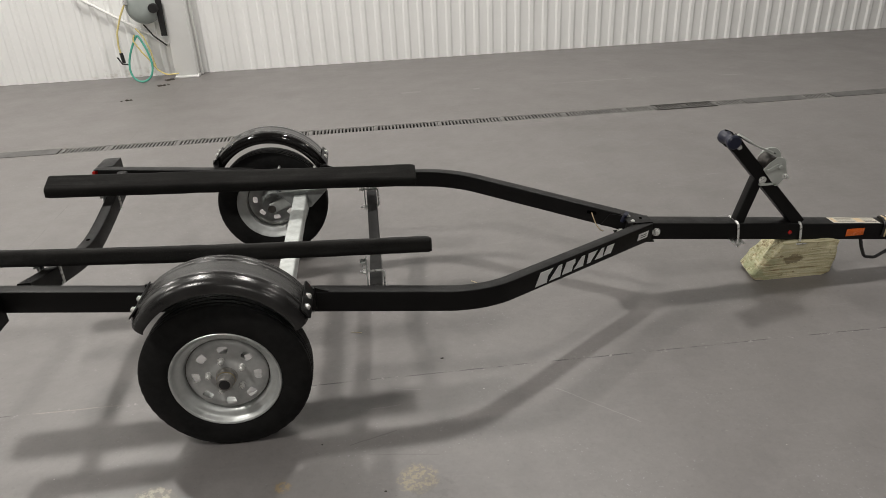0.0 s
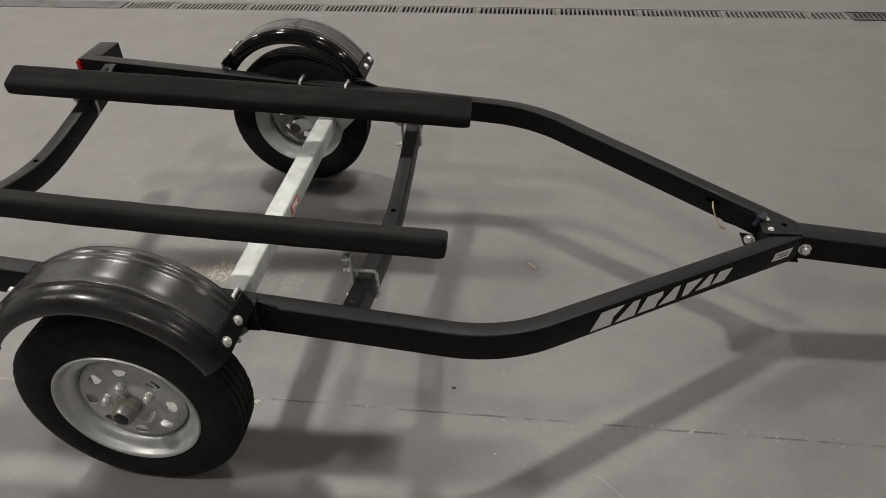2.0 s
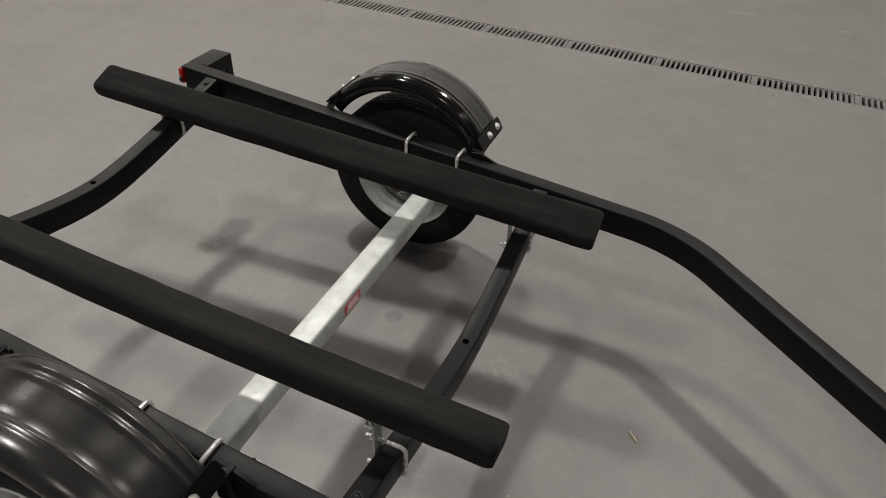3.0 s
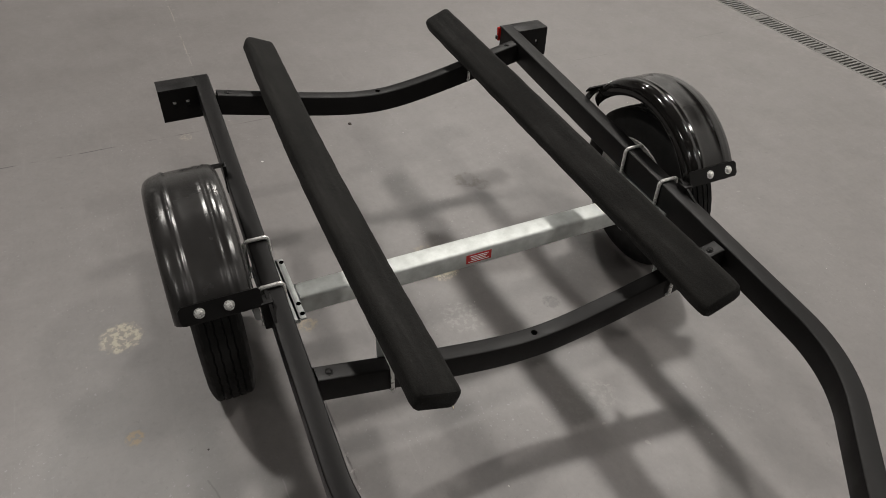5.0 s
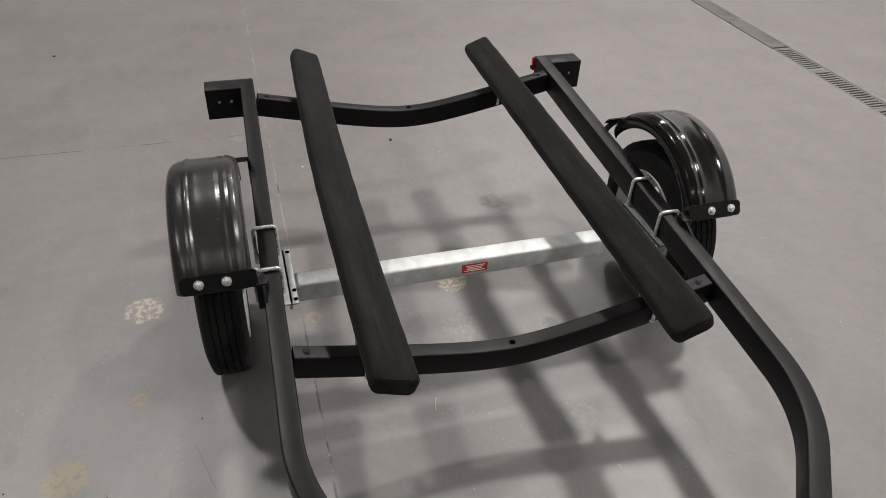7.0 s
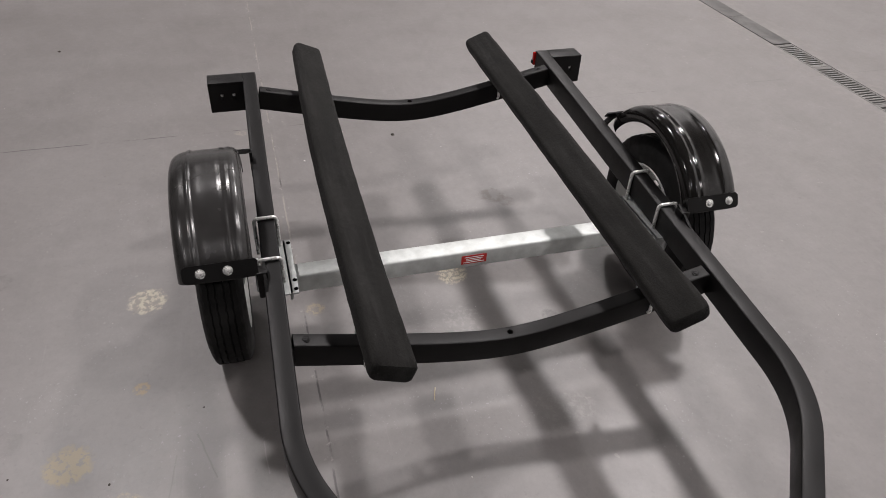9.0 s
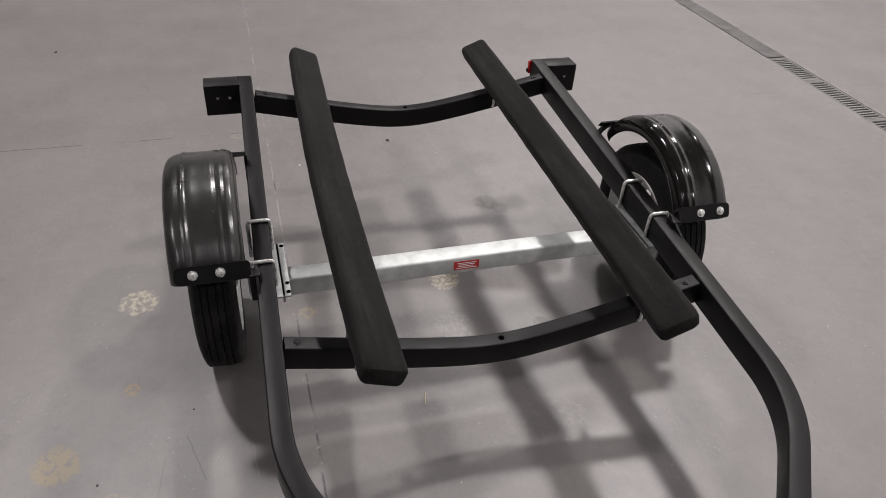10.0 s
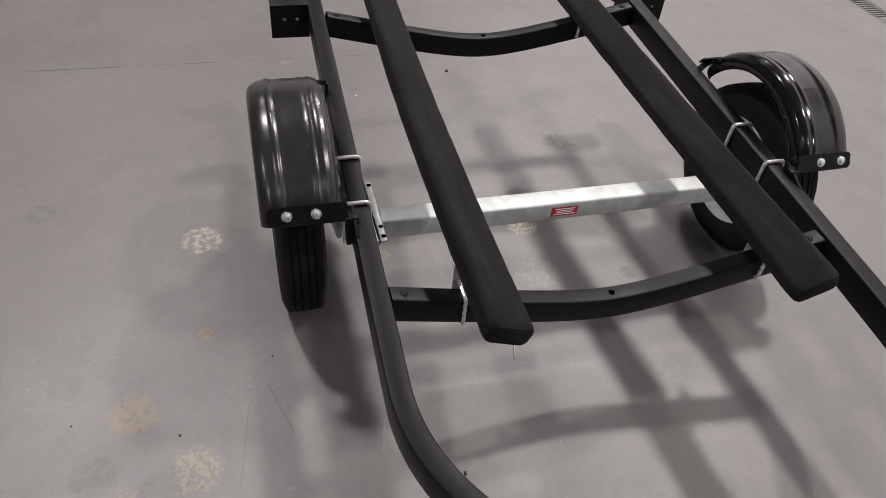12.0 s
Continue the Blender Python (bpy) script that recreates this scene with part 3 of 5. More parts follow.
def build_grate(x0, l=0.497, mat=None, label="grey slotted drain grate set flush in the floor", lift=0.0):
    """One half-metre drain grate with cross slots between two side bars."""
    bm = bmesh.new()
    w = DRAIN_W - 0.006
    y0, y1 = DRAIN_Y - w / 2, DRAIN_Y + w / 2
    box((x0, y0, -0.018), (x0 + l, y0 + 0.014, -0.001), 0.001, bm)
    box((x0, y1 - 0.014, -0.018), (x0 + l, y1, -0.001), 0.001, bm)
    pitch = 0.0272
    bars = int((l - 0.03) / pitch)
    start = x0 + 0.02
    box((x0, y0 + 0.013, -0.018), (start + 0.012, y1 - 0.013, -0.001), 0.001, bm)
    for i in range(1, bars):
        a = start + i * pitch
        box((a, y0 + 0.013, -0.018), (a + 0.0135, y1 - 0.013, -0.0015), 0.0, bm)
    box((start + bars * pitch, y0 + 0.013, -0.018), (x0 + l, y1 - 0.013, -0.001), 0.001, bm)
    if lift:
        box((x0, y0 - 0.012, 0.0), (x0 + l, y0 + 0.004, lift + 0.004), 0.001, bm)
        box((x0, y1 - 0.004, 0.0), (x0 + l, y1 + 0.008, lift), 0.001, bm)
    ob = part("drain_grate", bm, mat or GRATE_STEEL, None)
    return tagged(ob, label, "drain grate", "row of drain grates")


def build_cover(x0):
    bm = bmesh.new()
    w = DRAIN_W - 0.004
    box((x0, DRAIN_Y - w / 2, -0.018), (x0 + 0.497, DRAIN_Y + w / 2, 0.004), 0.002, bm)
    ob = part("drain_cover", bm, COVER_STEEL, None)
    return tagged(ob, "scuffed solid grey drain cover set in the floor", "drain cover", "row of drain covers")


def build_drain():
    """Half-metre pieces: grates in the middle, a shortened one, then solid covers out to the walls."""
    first = build_grate(0.027)
    home = first.location.copy()
    for k in list(range(-3, 0)) + list(range(1, 5)):
        copy_thing(first, Matrix.Translation(home + Vector((0.5 * k, 0, 0))))
    # shortened pieces further along
    for x, l in ((-1.824, 0.348), (2.527, 0.24), (3.274, 0.248), (4.027, 0.246)):
        build_grate(x, l)
    # two darker, newer half pieces in a raised frame
    for x in (2.77, 3.022):
        build_grate(x, 0.249, GRATE_DARK, "dark slotted drain grate in a raised edge frame", 0.004)
    cover = build_cover(-2.327)
    home = cover.location.copy()
    for x in [-2.327 - 0.5 * k for k in range(1, 21)] + [3.526] + [4.277 + 0.5 * k for k in range(21)]:
        copy_thing(cover, Matrix.Translation(home + Vector((x + 2.327, 0, 0))))


RIB = 0.1524


def panel_mesh(width, height):
    """One ribbed wall sheet: broad flats between narrow trapezoid ribs that stand towards the hall (towards -y)."""
    bm = bmesh.new()
    line = []
    for k in range(round(width / RIB)):
        x = k * RIB
        line += [(x, 0.0), (x + 0.068, 0.0), (x + 0.088, -0.014), (x + 0.122, -0.014), (x + 0.142, -0.001)]
    line.append((width - 0.0004, 0.0))
    line += [(width - 0.0004, 0.012), (0.0, 0.012)]
    a = [bm.verts.new((x, y, 0)) for x, y in line]
    b = [bm.verts.new((x, y, height)) for x, y in line]
    n = len(line)
    bm.faces.new(a)
    bm.faces.new(b[::-1])
    for i in range(n):
        bm.faces.new((a[i], a[(i + 1) % n], b[(i + 1) % n], b[i]))
    return mesh_of("wall_panel", bm, WALL, 20)


def build_wall(name, start, turn, length, panel):
    """A wall core with ribbed sheets hung on its inner side. Along +x, facing -y, then turned."""
    m = pose(*start, 0, 0, turn)
    bm = box((-0.3, 0.014, 0), (length + 0.3, 0.2, TOP))
    bm.transform(m)
    plain = panel.materials[0]
    core = part(name, bm, plain, None)
    tagged(core, "white wall of ribbed metal sheets" if plain is WALL else "unseen ribbed wall closing the hall, dark grey to cut bounced light", "wall", kind="structure")
    width = 6 * RIB
    k = 0
    while k * width < length:
        ob = new("wall_panel", panel)
        ob.parent = core
        ob.matrix_basis = Matrix.Translation(-PLACES[core]) @ m @ pose(k * width, 0, 0)
        k += 1
    return core


def build_shell():
    panel = panel_mesh(6 * RIB, TOP)
    # Unseen south and east walls and the ceiling are grey to cut bounced light.
    grey = panel.copy()
    grey.materials[0] = UNSEEN_GREY
    build_wall("wall_north", (X0, Y1, 0), 0, X1 - X0, panel)
    build_wall("wall_south", (X1, Y0, 0), 180, X1 - X0, grey)
    # The unseen west wall stays white so the floor reflects it.
    build_wall("wall_west", (X0, Y0, 0), 90, Y1 - Y0, panel)
    build_wall("wall_east", (X1, Y1, 0), 270, Y1 - Y0, grey)
    bm = box((X0 - 0.2, Y0 - 0.2, TOP + 0.004), (X1 + 0.2, Y1 + 0.2, TOP + 0.2))
    tagged(part("ceiling", bm, UNSEEN_GREY, None), "unseen ceiling closing the hall, dark grey to cut bounced light", "ceiling", kind="structure")


def build_column():
    """A white boxed steel column with a base plate, against the wall."""
    col = thing("column", (-1.38, 5.15, 0), "white painted boxed steel column against the ribbed wall", "column", kind="structure")
    part("shaft", box((-1.49, 5.07, 0.02), (-1.265, 5.25, TOP), 0.008), WHITE_STEEL, col)
    part("base_plate", box((-1.50, 5.06, 0.0), (-1.255, 5.25, 0.02), 0.004), WHITE_STEEL, col)
    part("corner_flashing", box((-1.262, 5.19, 0.0), (-1.235, 5.25, TOP), 0.004), WHITE_STEEL, col)


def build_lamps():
    """Housings for the inferred and the added fill lamps, all out of view: a ring housing, a glowing disc above the
    light, and a stem up to the ceiling.
    """
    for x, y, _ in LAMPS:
        lamp = thing("unseen_bay_lamp", (x, y, LAMP_Z), "round white ceiling lamp out of view, inferred or added as fill", "ceiling lamp", "row of high-bay lamps")
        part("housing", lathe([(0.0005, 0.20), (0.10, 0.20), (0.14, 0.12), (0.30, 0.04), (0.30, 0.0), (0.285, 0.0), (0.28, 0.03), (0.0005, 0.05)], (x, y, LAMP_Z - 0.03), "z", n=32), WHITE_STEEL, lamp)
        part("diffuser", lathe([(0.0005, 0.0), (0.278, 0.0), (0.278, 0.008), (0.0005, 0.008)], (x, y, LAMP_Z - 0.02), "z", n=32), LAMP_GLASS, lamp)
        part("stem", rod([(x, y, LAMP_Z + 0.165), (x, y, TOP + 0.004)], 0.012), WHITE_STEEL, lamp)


build_floor()
build_channel()
build_drain()
build_shell()
build_column()
build_lamps()

# ---- the boat trailer ----
YC, Z0, FALL = 0.009, 0.4415, 0.096       # middle line, rail height over the axle, fall towards the tongue
RAIL_W, RAIL_H = 0.047, 0.076


def on(x, y, z=0.0):
    """A place by trailer measures: along, across from the middle, above the rails' middle line."""
    return Vector((x, YC + y, Z0 - FALL * x + z))


trailer = thing("boat_trailer", (0, 0, 0), "black steel boat trailer with galvanised axle and carpeted bunks", "boat trailer")
ARM_SLOPE = 0.70


def arm_y(x, s=-1):
    """The arm's middle line, from the trailer's middle; the far arm spreads a little wider."""
    return 0.448 - ARM_SLOPE * (x - 1.046) if s < 0 else 0.473 - 0.742 * (x - 1.046)


def build_rail(s):
    corner = (0.855, arm_y(0.855)) if s < 0 else (0.900, 0.584)
    pts = [on(-0.728, s * 0.558), on(*(corner[0], s * corner[1])), on(1.648, s * arm_y(1.648, s))]
    path = fillet(pts, 0.40, 14)
    rail = part("side_rail", sweep(path, rounded(RAIL_W, RAIL_H, 0.0042)), BLACK_PAINT, trailer)
    # slotted hole where the wiring comes out, uncut: a black slip colours its shaded inside
    if s > 0:
        d = Vector((1, -ARM_SLOPE, 0)).normalized()
        q = on(1.455, arm_y(1.455, 1) - 0.0302, 0.01)
        part("wire_slot_slip", sweep([q - d * 0.02, q + d * 0.02], rounded(0.004, 0.014, 0.002)), HOLE_SHADE, rail)
        part("loose_wire", rod([q, q + Vector((0.0, -0.02, -0.012)), q + Vector((0.015, -0.03, -0.05)), q + Vector((0.035, -0.035, -0.075)), q + Vector((0.05, -0.02, -0.085))], 0.0022, bend=0.02), WIRE_TAN, rail, "loose pale tan wire")
        part("gusset_bolt", bolt_head(on(1.542, 0.004, -0.022), (-0.5, -0.8, 0.2), 0.011, 0.01), ZINC, rail)
        part("gusset", plate([(-0.07, -0.03), (0.04, -0.03), (0.04, 0.03), (-0.03, 0.03)], 0.005, lambda u, v, w: q + d * (u + 0.11) + Vector((0, -0.004 - w, v - 0.02))), BLACK_PAINT, rail)
    else:
        build_decal(rail)
    return rail


def build_decal(rail):
    """Seven slanted white shapes along the outer side of the near arm, and a small sticker behind the end bolt."""
    d = Vector((1, ARM_SLOPE, -FALL)).normalized()
    out = Vector((ARM_SLOPE, -1, 0)).normalized()
    up = Vector((0, 0, 1))
    origin = on(1.052, -arm_y(1.052)) + out * (RAIL_W / 2 + 0.0006)
    shapes = ["notched", "wedge", "stepped", "wedge", "funnel", "wedge", "slab"]
    outlines = {"notched": [(0, 0), (0.052, 0), (0.045, 0.024), (0.058, 0.05), (0, 0.05)], "wedge": [(0, 0), (0.054, 0), (0.04, 0.05), (0.022, 0.05)],
                "stepped": [(0, 0), (0.052, 0), (0.048, 0.022), (0.054, 0.034), (0.046, 0.05), (0, 0.05)], "funnel": [(0.014, 0), (0.036, 0), (0.056, 0.05), (0, 0.05)],
                "slab": [(0, 0), (0.054, 0), (0.054, 0.05), (0, 0.05)]}
    run = 0.0
    for i, shape in enumerate(shapes):
        k = 1.16 - 0.055 * i
        low = -0.026 + 0.0018 * i
        pts = [(run + k * (u * 1.04 + 0.5 * v) - 0.008, low + k * v * 0.88) for u, v in outlines[shape]]
        run += 0.0655 * k
        part("decal_shape", plate(pts, 0.0012, lambda u, v, w: origin + d * u + up * v + out * w), WHITE_DECAL, rail, "white slanted logo shape")
    q = on(1.592, -arm_y(1.592)) + out * (RAIL_W / 2 + 0.0006)
    part("sticker", plate([(-0.04, -0.013), (0.03, -0.013), (0.04, 0.015), (-0.03, 0.015)], 0.001, lambda u, v, w: q + d * u + up * v + out * w), WHITE_DECAL, rail, "small white sticker")
    for v in (-0.004, 0.005):
        part("sticker_print", plate([(-0.02, v - 0.0015), (0.022, v - 0.0015), (0.022, v + 0.0015), (-0.02, v + 0.0015)], 0.0004, lambda a, b, w: q + d * a + up * b + out * (0.0014 + w)), DARK_STEEL, rail)


def build_tongue():
    path = [on(1.575, 0), on(3.05, 0)]
    tongue = part("tongue", sweep(path, rounded(0.076, 0.076, 0.0055)), BLACK_PAINT, trailer)
    part("joint_plate", plate([(1.555, -0.05), (1.665, -0.034), (1.665, 0.034), (1.555, 0.05)], 0.004, lambda u, v, w: on(u, v, 0.0385 + w)), BLACK_PAINT, tongue)
    part("joint_plate", plate([(1.53, -0.06), (1.672, -0.048), (1.672, 0.048), (1.53, 0.06)], 0.005, lambda u, v, w: on(u, v, -0.0385 - w)), BLACK_PAINT, tongue)
    part("drain_hole_disc", lathe([(0.007, 0), (0.007, 0.0012)], on(1.625, 0.005, 0.0425), "z", n=14), HOLE_SHADE, tongue)
    for s in (-1, 1):
        part("joint_bolt", bolt_head(on(1.682, s * 0.0385, -0.002), (0, s, 0), 0.0125, 0.018), ZINC, tongue)
        part("joint_stud", bolt_head(on(1.58, s * 0.025, 0.0425), (0, 0, 1), 0.006, 0.006), ZINC, tongue)
    part("plug_cap", sweep([on(1.558, 0.03, 0.02), on(1.568, 0.022, 0.056)], rounded(0.036, 0.016, 0.005)), BLUE_ROLLER, tongue, "dark blue plastic plug cap")
    part("side_reflector", box(on(2.55, -0.0425, -0.021), on(2.632, -0.0385, 0.021) - Vector((0, 0, 0)), 0.0015), ORANGE_LENS, tongue, "orange side reflector")
    part("marker_dot", lathe([(0.009, 0), (0.009, 0.003), (0.006, 0.005), (0.0003, 0.006)], on(2.286, -0.0385, -0.002), "y", sign=-1, n=16), RED_LENS, tongue, "small red marker dot")
    warn = part("warning_label", plate([(2.49, -0.03), (2.71, -0.03), (2.71, 0.028), (2.49, 0.028)], 0.0012, lambda u, v, w: on(u, v, 0.0385 + w)), CREAM_LABEL, tongue, "white warning label with unreadable print")
    for a, b, v0, v1, mat in ((2.496, 2.512, -0.022, 0.02, WIRE_TAN), (2.518, 2.60, 0.010, 0.016, LABEL_INK), (2.518, 2.585, -0.002, 0.003, LABEL_INK), (2.518, 2.60, -0.016, -0.011, LABEL_INK),
                              (2.608, 2.64, -0.022, 0.02, WIRE_TAN), (2.646, 2.70, 0.010, 0.015, LABEL_INK), (2.646, 2.69, -0.004, 0.001, LABEL_INK), (2.646, 2.70, -0.018, -0.013, LABEL_INK)):
        part("label_print", plate([(a, v0), (b, v0), (b, v1), (a, v1)], 0.0008, lambda u, v, w: on(u, v, 0.04 + w)), mat, warn)
    part("safety_cable", rod([on(2.64, -0.02, -0.04), on(2.645, -0.03, -0.075), on(2.67, -0.03, -0.125), on(2.72, -0.03, -0.13), on(2.78, -0.03, -0.09), on(2.8, -0.02, -0.04)], 0.0075, bend=0.03), PLASTIC_BLACK, tongue, "black sheathed cable loop")
    for k, mat in enumerate((PLASTIC_BLACK, WIRE_TAN, PLASTIC_BLACK, WHITE_DECAL)):
        x = 2.72 + 0.012 * k
        part("wire_wrap", rod([on(x, -0.042, -0.02), on(x + 0.004, -0.044, 0.042), on(x + 0.02, 0.0, 0.05), on(x + 0.03, 0.044, 0.042), on(x + 0.034, 0.042, -0.02)], 0.004, bend=0.012), mat, tongue)
    return tongue


def build_crossmember(x, z_mid, ends, half):
    path = []
    for i in range(41):
        y = -half + 2 * half * i / 40
        k = (math.hypot(abs(y) / half, 0.27) - 0.27) / (math.hypot(1, 0.27) - 0.27)
        z_end = ends[y > 0]
        path.append((x, YC + y, z_mid + (z_end - z_mid) * k - 0.034))
    cross = part("crossmember", sweep(path, rounded(0.044, 0.068, 0.0045)), BLACK_PAINT, trailer)
    part("centre_hole_disc", lathe([(0.008, -0.002), (0.008, 0.0012)], (x, YC, z_mid), "z", n=14), HOLE_SHADE, cross)
    for s in (-1, 1):
        part("rivet", bolt_head((x, YC + s * (half - 0.035), ends[s > 0] - 0.035 * (ends[s > 0] - z_mid) / half * 1.18), (0, 0, 1), 0.0075, 0.004), BLACK_PAINT, cross)
    return cross


TILT = radians(22)
BUNK = {-1: ((-0.874, 0.338, 0.554), (0.70, 0.354, 0.470)), 1: ((-0.862, 0.337, 0.554), (0.70, 0.366, 0.468))}


def build_bunk(s):
    a, b = (Vector((x, YC + s * y, z)) for x, y, z in BUNK[s])
    steps = [0, 0.004, 0.012] + [0.03 + 0.94 * i / 46 for i in range(47)] + [0.988, 0.996, 1]
    path = [a.lerp(b, k) + Vector((0, -0.013 * math.sin(math.pi * k) if s < 0 else 0.0, 0)) for k in steps]
    front, rear = {0: 0.87, 1: 0.955, 2: 0.99}, {0: 0.95, 1: 0.985}
    scales = []
    for i in range(len(steps)):
        e = min(i, len(steps) - 1 - i)
        wob = 1 + 0.022 * (noise.noise((steps[i] * 14, s * 5, 1)))
        wob *= 1 + (0.1 * math.sin(math.pi * steps[i]) if s < 0 else 0.0)
        wob *= 1 + 0.09 * max(0.0, (steps[i] - 0.7) / 0.3) ** 2
        ends = rear if i < 5 else front
        scales.append((ends.get(e, 1.0) * wob, ends.get(e, 1.0)))
    up = (0, -s * math.sin(TILT), math.cos(TILT))
    bm = sweep(path, rounded(0.102, 0.054, 0.017, 5), up=up, scales=scales)
    along, across = (b - a).normalized(), Vector(up)
    for v in bm.verts:
        v.co += Vector(noise.noise_vector(v.co * 38)) * 0.0013
        back = max(0.0, 1 - (v.co - a).dot(along) / 0.03)
        if back > 0:
            high = (v.co - a).dot(across) / 0.027
            v.co -= along * back * (0.004 * abs(high) - 0.005 * high)
    bunk = part("bunk", bm, CARPET, trailer, "bunk board wrapped in black carpet", sharp=60)
    flap = sweep([b - (b - a).normalized() * 0.04 - Vector(up) * 0.0245, b - (b - a).normalized() * 0.008 - Vector(up) * 0.0245], rounded(0.05, 0.008, 0.003), up=up)
    part("carpet_flap", flap, CARPET, bunk)
    return bunk


def build_bunk_bracket(s, x, top, bunk_z, y):
    """A zinc angle between crossmember and bunk, with a U-bolt lying round the crossmember."""
    yc = YC + s * y
    zc = top - 0.034
    br = part("bunk_bracket", plate([(-0.014, zc - 0.055), (0.014, zc - 0.055), (0.014, bunk_z - 0.02), (-0.014, bunk_z - 0.02)], 0.005, lambda u, v, w: Vector((x - 0.029 - w, yc + u, v))), GALV, trailer, "zinc-plated bunk bracket")
    part("foot", box((x - 0.052, yc - 0.014, bunk_z - 0.034), (x - 0.029, yc + 0.014, bunk_z - 0.029), 0.001), GALV, br)
    u = rod([(x - 0.055, yc, zc + 0.042), (x + 0.03, yc, zc + 0.042), (x + 0.03, yc, zc - 0.042), (x - 0.055, yc, zc - 0.042)], 0.0045, bend=0.012)
    part("u_bolt", u, ZINC, br)
    for z in (zc + 0.042, zc - 0.042):
        part("nut", lathe([(0.009, 0), (0.009, 0.008)], (x - 0.044, yc, z), "x", n=6), ZINC, br)
    part("pivot_bolt", bolt_head((x - 0.034, yc + 0.008, bunk_z - 0.042), (-1, 0, 0), 0.008, 0.012), ZINC, br)
    part("lag_bolt", rod([(x - 0.043, yc - 0.004, bunk_z - 0.02), (x - 0.043, yc - 0.004, bunk_z - 0.05)], 0.004), ZINC, br)


AXLE_X, AXLE_Z, AXLE_S = 0.159, 0.324, 0.062
HUB_X, HUB_Z = 0.006, 0.260


def build_axle():
    axle = part("axle", sweep([(AXLE_X, YC - 0.60, AXLE_Z), (AXLE_X, YC + 0.60, AXLE_Z)], rounded(AXLE_S, 0.059, 0.008)), GALV, trailer, "galvanised square torsion axle beam")
    fx = AXLE_X + AXLE_S / 2
    lab = part("axle_label", box((fx, YC - 0.04, AXLE_Z - 0.014), (fx + 0.0012, YC + 0.037, AXLE_Z + 0.016)), RED_LABEL, axle, "red label with unreadable white print")
    for z, a, b in ((0.010, -0.03, 0.028), (0.004, -0.026, 0.024), (-0.002, -0.026, 0.02), (-0.008, -0.034, 0.03)):
        part("label_print", box((fx + 0.0012, YC + a, AXLE_Z + z - 0.0011), (fx + 0.002, YC + b, AXLE_Z + z + 0.0009)), WHITE_STEEL, lab)
    for s in (-1, 1):
        # angle bracket between beam and rail, inside the rail, with black discs for its holes
        y0 = YC + s * 0.528
        ang = bmesh.new()
        zt = Z0 - FALL * 0.14 - 0.046
        web = [(0.055, zt), (0.288, zt), (0.288, zt - 0.012), (0.205, AXLE_Z - 0.036), (0.128, AXLE_Z - 0.036), (0.055, zt - 0.012)]
        plate(web, 0.006, lambda u, v, w: Vector((u, y0 + s * w, v)), ang)
        box((0.055, min(y0, y0 + s * 0.07), zt - 0.006), (0.288, max(y0, y0 + s * 0.07), zt), 0.001, ang)
        box((0.055, min(y0, y0 - s * 0.015), zt - 0.006), (0.288, max(y0, y0 - s * 0.015), zt), 0.001, ang)
        bracket = part("axle_bracket", ang, BRACKET_STEEL, trailer, "galvanised axle bracket clamped to the rail")
        for x in (0.07, 0.236, 0.272):
            part("bracket_hole_disc", lathe([(0.006, 0), (0.006, 0.0008)], (x, y0 - s * 0.009, zt + 0.0001), "z", n=12), HOLE_SHADE, bracket)
        # trailing arm down to the hub
        arm = sweep([(AXLE_X, YC + s * 0.612, AXLE_Z), (HUB_X, YC + s * 0.612, HUB_Z)], rounded(0.016, 0.055, 0.01))
        part("torsion_arm", arm, GALV, trailer, "galvanised torsion arm")
        part("spindle", rod([(HUB_X, YC + s * 0.60, HUB_Z), (HUB_X, YC + s * 0.66, HUB_Z)], 0.02, n=16), DARK_STEEL, trailer)
        for x in (0.073, 0.236):
            yr = s * (0.5725 + 0.024 * (x - 0.06))
            w, h = RAIL_W / 2 + 0.007, RAIL_H / 2 + 0.006
            pts = [on(x, yr - w, -h - 0.03), on(x, yr - w, h), on(x, yr + w, h), on(x, yr + w, -h - 0.03)]
            part("u_bolt", rod(pts, 0.0052, bend=0.012), ZINC, trailer, "zinc U-bolt round the rail")
    return axle


